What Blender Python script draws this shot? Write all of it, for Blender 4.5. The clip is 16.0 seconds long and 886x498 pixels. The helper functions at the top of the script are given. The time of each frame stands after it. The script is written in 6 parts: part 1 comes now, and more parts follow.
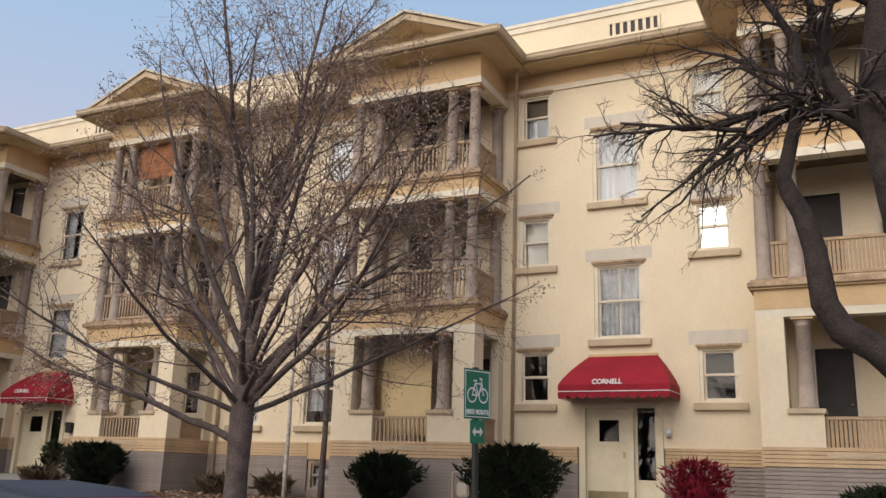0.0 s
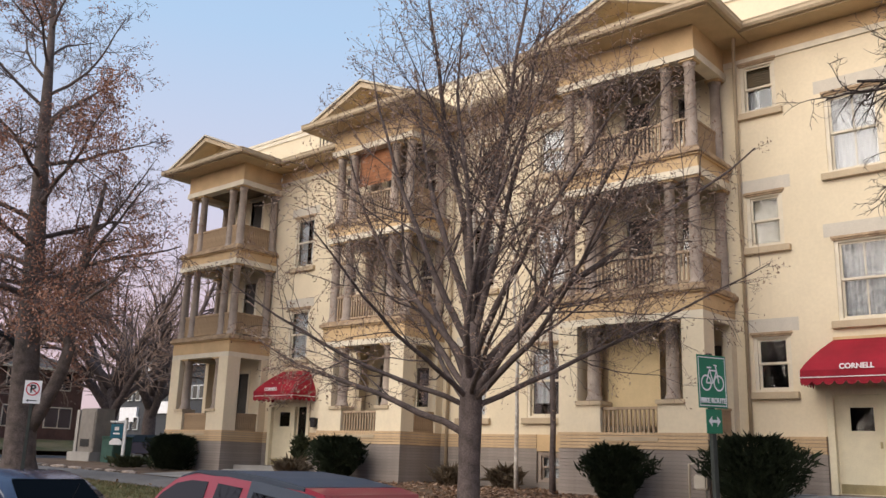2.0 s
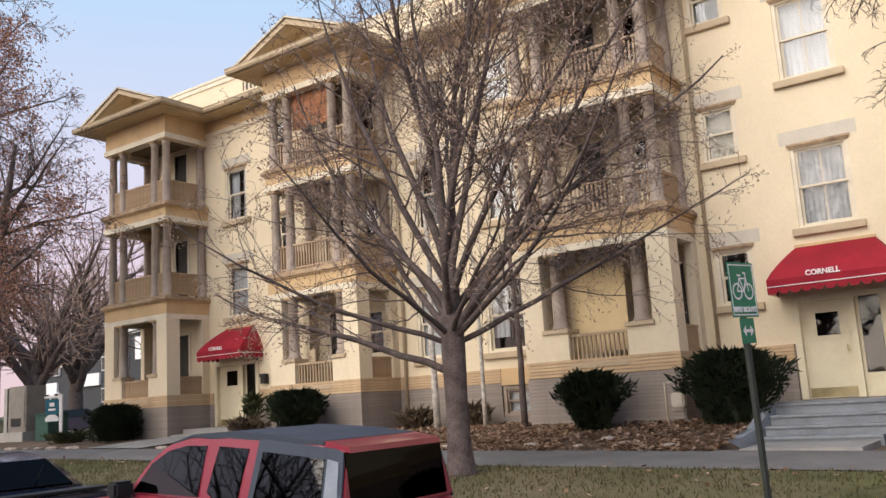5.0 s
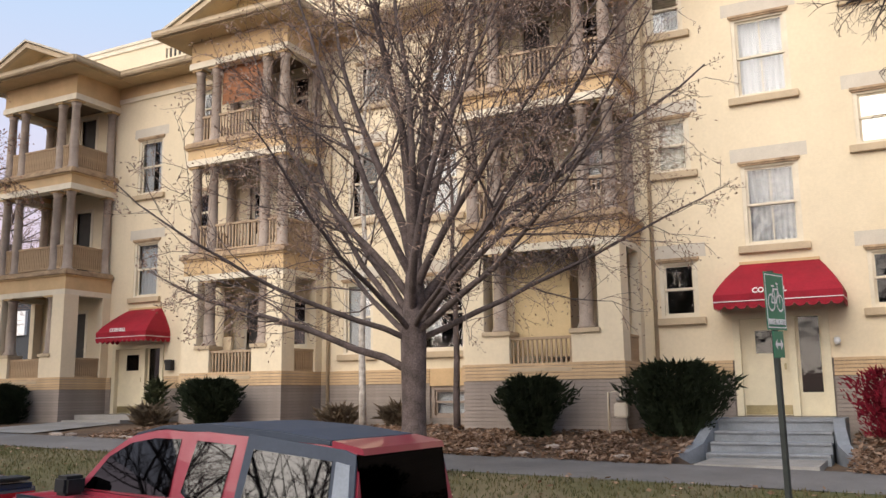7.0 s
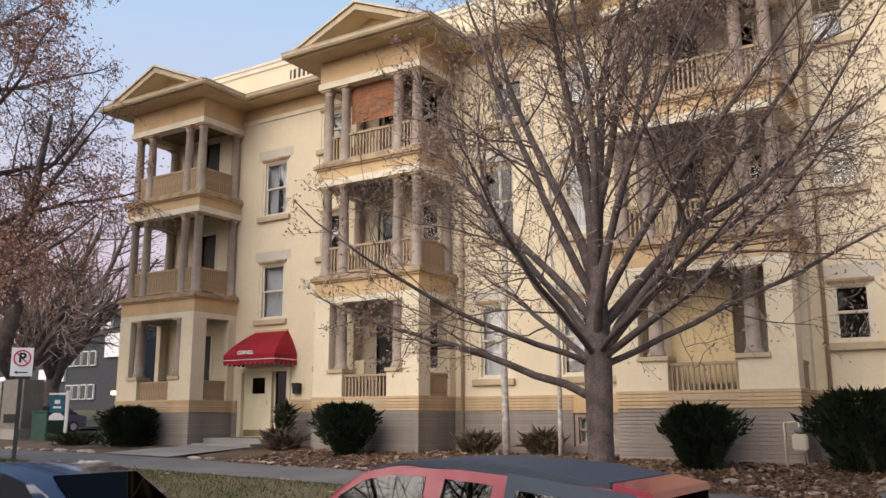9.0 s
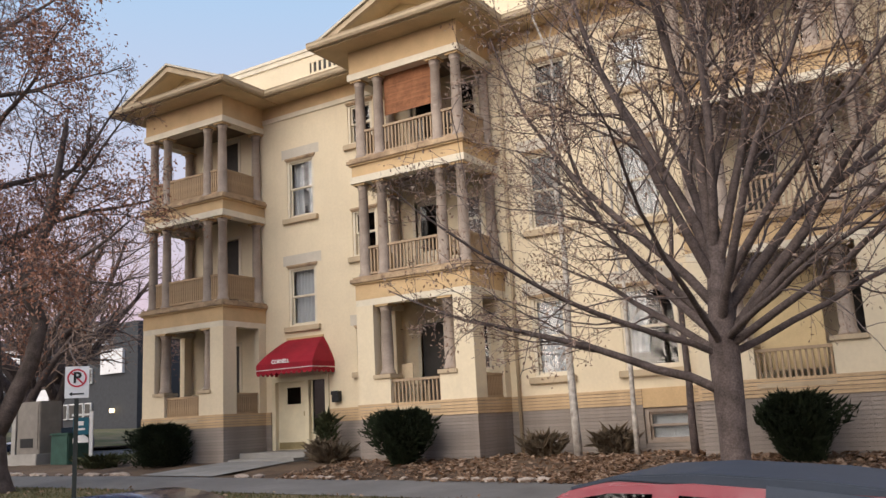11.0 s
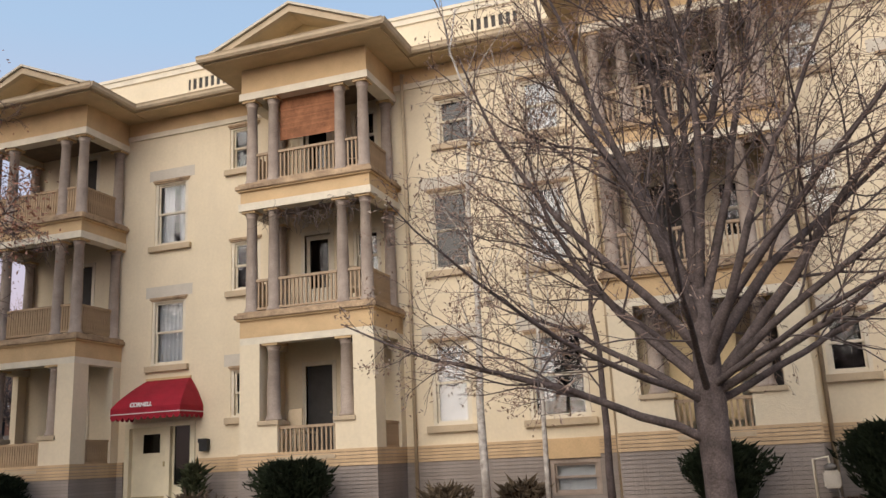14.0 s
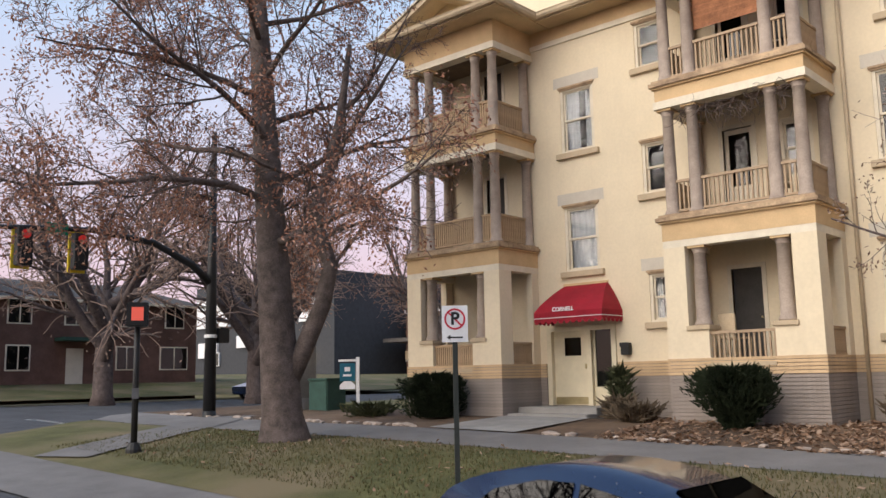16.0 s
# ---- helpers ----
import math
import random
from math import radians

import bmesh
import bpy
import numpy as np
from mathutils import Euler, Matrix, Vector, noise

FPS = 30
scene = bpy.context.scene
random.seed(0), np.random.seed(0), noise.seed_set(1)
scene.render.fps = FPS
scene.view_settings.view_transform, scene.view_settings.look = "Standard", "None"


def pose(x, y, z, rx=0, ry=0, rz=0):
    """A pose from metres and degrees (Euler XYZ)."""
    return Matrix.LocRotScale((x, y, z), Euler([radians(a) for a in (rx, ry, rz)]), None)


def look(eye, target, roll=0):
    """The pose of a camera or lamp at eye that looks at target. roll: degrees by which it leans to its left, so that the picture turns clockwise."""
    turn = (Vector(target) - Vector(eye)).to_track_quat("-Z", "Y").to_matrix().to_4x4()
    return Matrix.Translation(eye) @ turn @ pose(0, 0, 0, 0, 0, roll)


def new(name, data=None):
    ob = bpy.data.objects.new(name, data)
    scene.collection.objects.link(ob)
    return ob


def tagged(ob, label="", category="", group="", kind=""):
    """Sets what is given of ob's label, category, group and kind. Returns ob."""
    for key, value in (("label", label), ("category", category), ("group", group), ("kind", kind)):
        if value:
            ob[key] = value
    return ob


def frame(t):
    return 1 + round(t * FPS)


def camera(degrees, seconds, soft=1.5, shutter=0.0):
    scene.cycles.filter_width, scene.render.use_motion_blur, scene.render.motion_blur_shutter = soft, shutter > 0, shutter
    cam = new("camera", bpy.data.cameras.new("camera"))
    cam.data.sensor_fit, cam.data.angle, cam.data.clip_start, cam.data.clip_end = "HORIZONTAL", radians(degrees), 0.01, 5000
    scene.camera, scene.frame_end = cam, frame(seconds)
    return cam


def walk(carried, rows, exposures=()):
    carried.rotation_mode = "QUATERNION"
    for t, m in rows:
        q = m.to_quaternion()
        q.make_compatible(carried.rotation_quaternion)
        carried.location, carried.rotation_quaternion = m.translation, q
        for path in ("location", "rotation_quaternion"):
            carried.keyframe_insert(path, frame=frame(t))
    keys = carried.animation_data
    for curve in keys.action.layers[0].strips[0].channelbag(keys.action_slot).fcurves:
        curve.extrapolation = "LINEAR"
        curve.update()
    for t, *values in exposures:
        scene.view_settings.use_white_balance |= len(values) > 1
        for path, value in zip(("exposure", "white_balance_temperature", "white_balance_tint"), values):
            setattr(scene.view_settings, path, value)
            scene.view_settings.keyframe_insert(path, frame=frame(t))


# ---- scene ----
cam = camera(53.6, 16.0)
LEVEL = pose(0, 0, 0, 0, 1.98, 0)
PATH = [
    (0, (-0.027, -0.08, 2.331), (-0.906, 1.654, 2.798), 3.7),
    (0.5, (-0.067, 0.008, 2.344), (-1.142, 1.632, 2.799), 2.9),
    (1, (-0.091, 0.041, 2.35), (-1.312, 1.562, 2.792), 3.2),
    (1.5, (-0.1, 0.026, 2.34), (-1.374, 1.507, 2.769), 3.4),
    (2, (-0.118, 0.031, 2.322), (-1.407, 1.501, 2.743), 3.4),
    (2.5, (-0.127, 0.05, 2.324), (-1.416, 1.522, 2.74), 3.1),
    (3, (-0.163, 0.08, 2.271), (-1.456, 1.563, 2.63), 1.4),
    (3.5, (-0.392, 0.126, 2.235), (-1.676, 1.631, 2.527), 1.9),
    (4, (-0.677, 0.062, 2.226), (-1.89, 1.624, 2.522), 1.2),
    (4.2, (-0.804, 0.071, 2.229), (-2.005, 1.642, 2.531), -0.3),
    (6.5, (-2.592, -0.032, 2.233), (-3.615, 1.662, 2.527), -0.1),
    (7, (-2.949, 0.044, 2.247), (-3.874, 1.792, 2.546), 1.1),
    (7.5, (-3.323, 0.045, 2.296), (-4.23, 1.799, 2.611), 1.0),
    (8, (-3.781, 0.023, 2.275), (-4.693, 1.771, 2.611), -0.2),
    (8.5, (-4.229, 0.031, 2.252), (-5.304, 1.681, 2.598), 1.3),
    (9, (-4.685, -0.083, 2.298), (-5.757, 1.57, 2.642), 1.6),
    (11.3, (-6.965, 0.1, 2.328), (-8.001, 1.775, 2.674), -1.4),
    (11.5, (-7.098, 0.06, 2.323), (-8.127, 1.737, 2.679), -0.3),
    (12, (-7.563, 0.025, 2.359), (-8.59, 1.701, 2.731), -0.8),
    (12.5, (-8.066, -0.038, 2.371), (-9.181, 1.572, 2.774), -0.3),
    (13, (-8.455, -0.079, 2.32), (-9.582, 1.522, 2.729), 0.3),
    (13.5, (-8.905, 0.098, 2.307), (-9.89, 1.789, 2.721), 0.4),
    (14, (-9.23, 0.205, 2.338), (-9.87, 2.046, 2.787), -0.9),
    (14.5, (-9.452, 0.167, 2.337), (-10.082, 2.007, 2.802), -1.2),
    (15, (-9.859, 0.135, 2.311), (-10.601, 1.933, 2.775), -1.7),
    (15.5, (-10.345, 0.013, 2.318), (-11.471, 1.625, 2.684), 0.2),
    (16, (-10.847, 0.0, 2.335), (-12.184, 1.467, 2.58), 0.4),
]
walk(cam, [(t, LEVEL @ look(eye, target, roll)) for t, eye, target, roll in PATH], exposures=[(0, -0.12), (1.5, 0.02), (3.5, 0.22), (7.0, 0.26), (9.0, 0.12), (11.5, 0.06), (14.0, -0.04), (15.3, 0.0), (16.0, 0.26)])

# ---- light ----
world = bpy.data.worlds.new("dusk_sky")
scene.world = world
world.use_nodes = True
wn = world.node_tree.nodes
sky = wn.new("ShaderNodeTexSky")
sky.sky_type = "NISHITA"
sky.sun_disc = False
sky.sun_elevation, sky.sun_rotation = radians(9), radians(200)
sky.air_density, sky.dust_density, sky.ozone_density = 1.0, 1.5, 1.5
wn["Background"].inputs["Strength"].default_value = 0.008
# twilight sky: the sky texture over a pale belt that turns rose towards the horizon
wl = world.node_tree.links
wco, wsep, wr = wn.new("ShaderNodeTexCoord"), wn.new("ShaderNodeSeparateXYZ"), wn.new("ShaderNodeValToRGB")
wl.new(wco.outputs["Generated"], wsep.inputs[0])
wl.new(wsep.outputs["Z"], wr.inputs["Fac"])
el = wr.color_ramp.elements
el[0].position, el[0].color = 0.0, (0.66, 0.50, 0.52, 1)
el[1].position, el[1].color = 1.0, (0.20, 0.36, 0.66, 1)
for p, c in ((0.12, (0.70, 0.54, 0.62, 1)), (0.27, (0.60, 0.60, 0.74, 1)), (0.45, (0.42, 0.58, 0.80, 1))):
    e = el.new(p)
    e.color = c
belt = wn.new("ShaderNodeBackground")
belt.inputs["Strength"].default_value = 1.02
wl.new(wr.outputs["Color"], belt.inputs["Color"])
wl.new(sky.outputs[0], wn["Background"].inputs["Color"])
add = wn.new("ShaderNodeAddShader")
wl.new(wn["Background"].outputs[0], add.inputs[0])
wl.new(belt.outputs[0], add.inputs[1])
wl.new(add.outputs[0], wn["World Output"].inputs["Surface"])
sun = new("sun", bpy.data.lights.new("sun", "SUN"))
sun.data.energy, sun.data.angle, sun.data.color = 3.9, radians(66), (1.0, 0.885, 0.755)
sun.matrix_world = look((0, 0, 0), (0.22, 0.95, -0.64))


# ---- materials ----
def mat(name, color, rough=0.8, metal=0.0, var=0.12, scale=3.0, fine=40.0, bump=0.15, bump_scale=60.0, tint=None, spec=0.3, per_object=0.0):
    """Procedural paint, stone or bark: broad stains, fine grain and relief."""
    m = bpy.data.materials.new(name)
    m.use_nodes = True
    t = m.node_tree
    n, l = t.nodes, t.links
    b = n["Principled BSDF"]
    b.inputs["Roughness"].default_value, b.inputs["Metallic"].default_value = rough, metal
    b.inputs["Specular IOR Level"].default_value = spec
    co = n.new("ShaderNodeTexCoord")
    big = n.new("ShaderNodeTexNoise")
    big.inputs["Scale"].default_value, big.inputs["Detail"].default_value, big.inputs["Roughness"].default_value = scale, 6, 0.65
    small = n.new("ShaderNodeTexNoise")
    small.inputs["Scale"].default_value, small.inputs["Detail"].default_value = fine, 4
    l.new(co.outputs["Object"], big.inputs["Vector"])
    l.new(co.outputs["Object"], small.inputs["Vector"])
    ramp = n.new("ShaderNodeValToRGB")
    c = Vector(color)
    dark = c * (1 - 2.2 * var)
    light = c * (1 + 1.2 * var)
    if tint:
        dark = Vector(tint)
    ramp.color_ramp.elements[0].position, ramp.color_ramp.elements[1].position = 0.3, 0.7
    ramp.color_ramp.elements[0].color, ramp.color_ramp.elements[1].color = (*dark, 1), (*light, 1)
    l.new(big.outputs["Fac"], ramp.inputs["Fac"])
    mul = n.new("ShaderNodeMix")
    mul.data_type, mul.blend_type = "RGBA", "MULTIPLY"
    mul.inputs["Factor"].default_value = min(1.0, var * 4)
    l.new(ramp.outputs["Color"], mul.inputs["A"])
    gr = n.new("ShaderNodeValToRGB")
    gr.color_ramp.elements[0].position, gr.color_ramp.elements[1].position = 0.35, 0.65
    gr.color_ramp.elements[0].color, gr.color_ramp.elements[1].color = (0.72, 0.72, 0.72, 1), (1.08, 1.08, 1.08, 1)
    l.new(small.outputs["Fac"], gr.inputs["Fac"])
    l.new(gr.outputs["Color"], mul.inputs["B"])
    last = mul.outputs["Result"]
    if per_object:
        info = n.new("ShaderNodeObjectInfo")
        mr = n.new("ShaderNodeMapRange")
        mr.inputs["To Min"].default_value, mr.inputs["To Max"].default_value = 1 - per_object, 1 + per_object
        l.new(info.outputs["Random"], mr.inputs["Value"])
        hs = n.new("ShaderNodeHueSaturation")
        l.new(mr.outputs["Result"], hs.inputs["Value"])
        l.new(last, hs.inputs["Color"])
        last = hs.outputs["Color"]
    l.new(last, b.inputs["Base Color"])
    if bump:
        bn = n.new("ShaderNodeTexNoise")
        bn.inputs["Scale"].default_value, bn.inputs["Detail"].default_value = bump_scale, 5
        l.new(co.outputs["Object"], bn.inputs["Vector"])
        bp = n.new("ShaderNodeBump")
        bp.inputs["Strength"].default_value, bp.inputs["Distance"].default_value = bump, 0.02
        l.new(bn.outputs["Fac"], bp.inputs["Height"])
        l.new(bp.outputs["Normal"], b.inputs["Normal"])
    return m


def streaked(name, color, streak, **kw):
    """Painted wall with vertical rain streaks and patches of older paint."""
    m = mat(name, color, **kw)
    t = m.node_tree
    n, l = t.nodes, t.links
    b = n["Principled BSDF"]
    old = b.inputs["Base Color"].links[0].from_socket
    co = n.new("ShaderNodeTexCoord")
    mp = n.new("ShaderNodeMapping")
    mp.inputs["Scale"].default_value = (2.6, 2.6, 0.22)
    l.new(co.outputs["Object"], mp.inputs["Vector"])
    st = n.new("ShaderNodeTexNoise")
    st.inputs["Scale"].default_value, st.inputs["Detail"].default_value, st.inputs["Roughness"].default_value = 1.6, 7, 0.7
    l.new(mp.outputs["Vector"], st.inputs["Vector"])
    r = n.new("ShaderNodeValToRGB")
    r.color_ramp.elements[0].position, r.color_ramp.elements[1].position = 0.52, 0.8
    r.color_ramp.elements[0].color, r.color_ramp.elements[1].color = (0, 0, 0, 1), (0.55, 0.55, 0.55, 1)
    l.new(st.outputs["Fac"], r.inputs["Fac"])
    mx = n.new("ShaderNodeMix")
    mx.data_type = "RGBA"
    l.new(r.outputs["Color"], mx.inputs["Factor"])
    l.new(old, mx.inputs["A"])
    mx.inputs["B"].default_value = (*streak, 1)
    l.new(mx.outputs["Result"], b.inputs["Base Color"])
    return m


def glass_mat(name, tint, gloss=0.045, most=0.95, wave=0.12):
    m = bpy.data.materials.new(name)
    m.use_nodes = True
    n, l = m.node_tree.nodes, m.node_tree.links
    out = n["Material Output"]
    n.remove(n["Principled BSDF"])
    gl = n.new("ShaderNodeBsdfGlossy")
    gl.inputs["Roughness"].default_value = 0.02
    tr = n.new("ShaderNodeBsdfTransparent")
    tr.inputs["Color"].default_value = (*tint, 1)
    lw = n.new("ShaderNodeLayerWeight")
    lw.inputs["Blend"].default_value = 0.5
    pw = n.new("ShaderNodeMath")
    pw.operation = "POWER"
    pw.inputs[1].default_value = 5.0
    l.new(lw.outputs["Facing"], pw.inputs[0])
    fr = n.new("ShaderNodeMapRange")
    fr.inputs["To Min"].default_value, fr.inputs["To Max"].default_value = gloss, most
    l.new(pw.outputs[0], fr.inputs["Value"])
    # old panes are slightly wavy
    co = n.new("ShaderNodeTexCoord")
    wv = n.new("ShaderNodeTexNoise")
    wv.inputs["Scale"].default_value = 2.2
    l.new(co.outputs["Object"], wv.inputs["Vector"])
    bp = n.new("ShaderNodeBump")
    bp.inputs["Strength"].default_value, bp.inputs["Distance"].default_value = wave, 0.02
    l.new(wv.outputs["Fac"], bp.inputs["Height"])
    l.new(bp.outputs["Normal"], gl.inputs["Normal"])
    mx = n.new("ShaderNodeMixShader")
    l.new(fr.outputs[0], mx.inputs[0])
    l.new(tr.outputs[0], mx.inputs[1])
    l.new(gl.outputs[0], mx.inputs[2])
    l.new(mx.outputs[0], out.inputs["Surface"])
    return m


def glow(name, color, strength):
    m = bpy.data.materials.new(name)
    m.use_nodes = True
    b = m.node_tree.nodes["Principled BSDF"]
    b.inputs["Base Color"].default_value = (*color, 1)
    b.inputs["Emission Color"].default_value = (*color, 1)
    b.inputs["Emission Strength"].default_value = strength
    return m


STUCCO = streaked("cream_stucco", (0.76, 0.65, 0.47), (0.68, 0.58, 0.42), rough=0.9, var=0.035, scale=0.7, fine=14, bump=0.35, bump_scale=45)
OCHRE = mat("ochre_paint", (0.62, 0.435, 0.24), rough=0.75, var=0.07, scale=1.5, bump=0.15)
BELT = mat("ochre_brick", (0.60, 0.43, 0.26), rough=0.85, var=0.08, scale=2, bump=0.4, bump_scale=30, per_object=0.06)
BASEBRICK = mat("grey_painted_brick", (0.335, 0.285, 0.25), rough=0.85, var=0.1, scale=1.6, bump=0.45, bump_scale=30, per_object=0.07)
MORTAR = mat("grey_mortar", (0.27, 0.23, 0.20), rough=0.95, var=0.1)
TRIM = mat("pale_trim_paint", (0.74, 0.66, 0.52), rough=0.7, var=0.06, scale=2)
TAN = mat("tan_trim_paint", (0.53, 0.42, 0.285), rough=0.75, var=0.08, scale=2)
RAILTAN = mat("tan_baluster_paint", (0.43, 0.315, 0.21), rough=0.8, var=0.1, scale=2)
RAILWOOD = mat("ochre_brown_rail_boards", (0.44, 0.31, 0.19), rough=0.8, var=0.12, scale=3)
COLUMN = mat("weathered_grey_column", (0.40, 0.325, 0.265), rough=0.85, var=0.14, scale=1.8, tint=(0.27, 0.215, 0.18), bump=0.3, bump_scale=25)
LEDGE = mat("weathered_ledge", (0.52, 0.38, 0.24), rough=0.9, var=0.16, scale=2.5, tint=(0.22, 0.15, 0.1))
GREYPATCH = mat("grey_lintel_stucco", (0.60, 0.545, 0.46), rough=0.9, var=0.06, scale=1.5, bump=0.3)
SOFFIT = mat("tan_soffit_boards", (0.60, 0.46, 0.28), rough=0.8, var=0.08, scale=1.2)
PORCHWALL = mat("porch_stucco", (0.66, 0.51, 0.29), rough=0.9, var=0.06, scale=1, bump=0.3)
# ceiling boards darkened: the shade inside the porches is put into their colour
CEILSHADE = mat("shade_dark_ceiling_boards", (0.2, 0.15, 0.1), rough=0.85, var=0.1)
GLASS = glass_mat("window_glass", (0.8, 0.82, 0.84), 0.06)
DARKGLASS = glass_mat("dark_window_glass", (0.18, 0.19, 0.20), 0.045)
CARGLASS = glass_mat("tinted_car_glass", (0.02, 0.022, 0.025), 0.04, 0.4, 0.0)
SIDEGLASS = glass_mat("mirror_tinted_side_glass", (0.02, 0.022, 0.025), 0.085, 0.95, 0.0)
REARGLASS = glass_mat("black_privacy_glass", (0.008, 0.008, 0.009), 0.015, 0.06, 0.0)
CURTAIN = mat("white_curtain_cloth", (0.74, 0.74, 0.74), rough=0.95, var=0.05, scale=4, bump=0.1)
LACE = mat("grey_lace_curtain", (0.68, 0.68, 0.67), rough=0.95, var=0.2, scale=9, bump=0.2)
BLIND = mat("cream_roller_blind", (0.74, 0.68, 0.55), rough=0.9, var=0.03)
# near black plaster: the darkness of unlit rooms is put into its colour
ROOMSHADE = mat("shade_dark_room_plaster", (0.05, 0.045, 0.04), rough=0.95)
# near black: screen doors, and sheets standing in for unlit rooms behind glass
DARKSHEET = mat("dark_screen_and_shade_sheet", (0.075, 0.07, 0.065), rough=0.8, var=0.1)
# blind glows by emission in place of bright sky mirrored in the pane
GLOWBLIND = glow("glowing_white_blind", (1.0, 0.97, 0.92), 1.6)
AWNING = mat("red_awning_canvas", (0.31, 0.011, 0.025), rough=0.75, var=0.12, scale=1.6, bump=0.25, bump_scale=80)
AWNTXT = mat("white_awning_paint", (0.78, 0.74, 0.72), rough=0.7, var=0.05)
DOORPAINT = mat("cream_door_paint", (0.72, 0.64, 0.46), rough=0.55, var=0.05, scale=2)
BRASS = mat("dull_brass", (0.42, 0.35, 0.2), rough=0.4, metal=0.8, var=0.1)
BAMBOO = mat("rust_bamboo_shade", (0.36, 0.155, 0.075), rough=0.8, var=0.2, scale=3, per_object=0.15)
ROOFING = mat("pale_roofing", (0.62, 0.56, 0.45), rough=0.9, var=0.08)
WALKGREY = mat("grey_pavement_concrete", (0.17, 0.162, 0.158), rough=0.9, var=0.12, scale=0.9, bump=0.3)
CONCRETE = mat("worn_concrete", (0.32, 0.305, 0.285), rough=0.9, var=0.1, scale=1.2, bump=0.3)
ASPHALT = mat("asphalt", (0.075, 0.077, 0.085), rough=0.9, var=0.15, scale=0.6, fine=90, bump=0.4, bump_scale=120)
ROADPAINT = mat("worn_white_road_paint", (0.62, 0.62, 0.62), rough=0.8, var=0.15, scale=4)
BARK = mat("grey_brown_bark", (0.135, 0.104, 0.096), rough=0.95, var=0.22, scale=5, bump=0.8, bump_scale=28)
DARKBARK = mat("dark_bark", (0.05, 0.039, 0.035), rough=0.95, var=0.22, scale=5, bump=0.8, bump_scale=28)
TWIG = mat("twig_bark", (0.34, 0.235, 0.185), rough=0.9, var=0.15, bump=0)
TWIGDARK = mat("dark_twig_bark", (0.12, 0.09, 0.08), rough=0.9, var=0.15, bump=0)
DRYLEAF = mat("dry_bud_leaf", (0.32, 0.215, 0.17), rough=0.9, var=0.25, scale=2, bump=0)
BIRCH = mat("pale_birch_bark", (0.62, 0.58, 0.52), rough=0.85, var=0.1, scale=6, tint=(0.26, 0.22, 0.19), bump=0.3)
YEW = mat("dark_yew_needles", (0.024, 0.034, 0.016), rough=0.8, var=0.25, scale=3, bump=0, spec=0.2)
REDBUSH = mat("crimson_barberry_leaves", (0.25, 0.012, 0.03), rough=0.8, var=0.25, scale=5, bump=0)


def island_leaf(name, a, b, c):
    m = bpy.data.materials.new(name)
    m.use_nodes = True
    n, l = m.node_tree.nodes, m.node_tree.links
    g = n.new("ShaderNodeNewGeometry")
    r = n.new("ShaderNodeValToRGB")
    r.color_ramp.elements[0].color, r.color_ramp.elements[1].color = (*a, 1), (*c, 1)
    e = r.color_ramp.elements.new(0.5)
    e.color = (*b, 1)
    l.new(g.outputs["Random Per Island"], r.inputs["Fac"])
    l.new(r.outputs["Color"], n["Principled BSDF"].inputs["Base Color"])
    n["Principled BSDF"].inputs["Roughness"].default_value = 0.9
    # thin leaves let some light through
    tl = n.new("ShaderNodeBsdfTranslucent")
    l.new(r.outputs["Color"], tl.inputs["Color"])
    mx = n.new("ShaderNodeMixShader")
    mx.inputs[0].default_value = 0.3
    l.new(n["Principled BSDF"].outputs[0], mx.inputs[1])
    l.new(tl.outputs[0], mx.inputs[2])
    l.new(mx.outputs[0], n["Material Output"].inputs["Surface"])
    return m


PODS = island_leaf("dry_seed_pods", (0.16, 0.09, 0.06), (0.32, 0.21, 0.15), (0.52, 0.42, 0.34))
RUSTLEAF = island_leaf("rust_brown_leaf", (0.20, 0.085, 0.05), (0.36, 0.17, 0.11), (0.48, 0.29, 0.21))
CORNERTWIG = mat("mauve_brown_twig", (0.19, 0.13, 0.115), rough=0.9, var=0.15, bump=0)
CORNERBARK = mat("ridged_grey_bark", (0.125, 0.098, 0.088), rough=0.95, var=0.24, scale=4, bump=0.9, bump_scale=22)



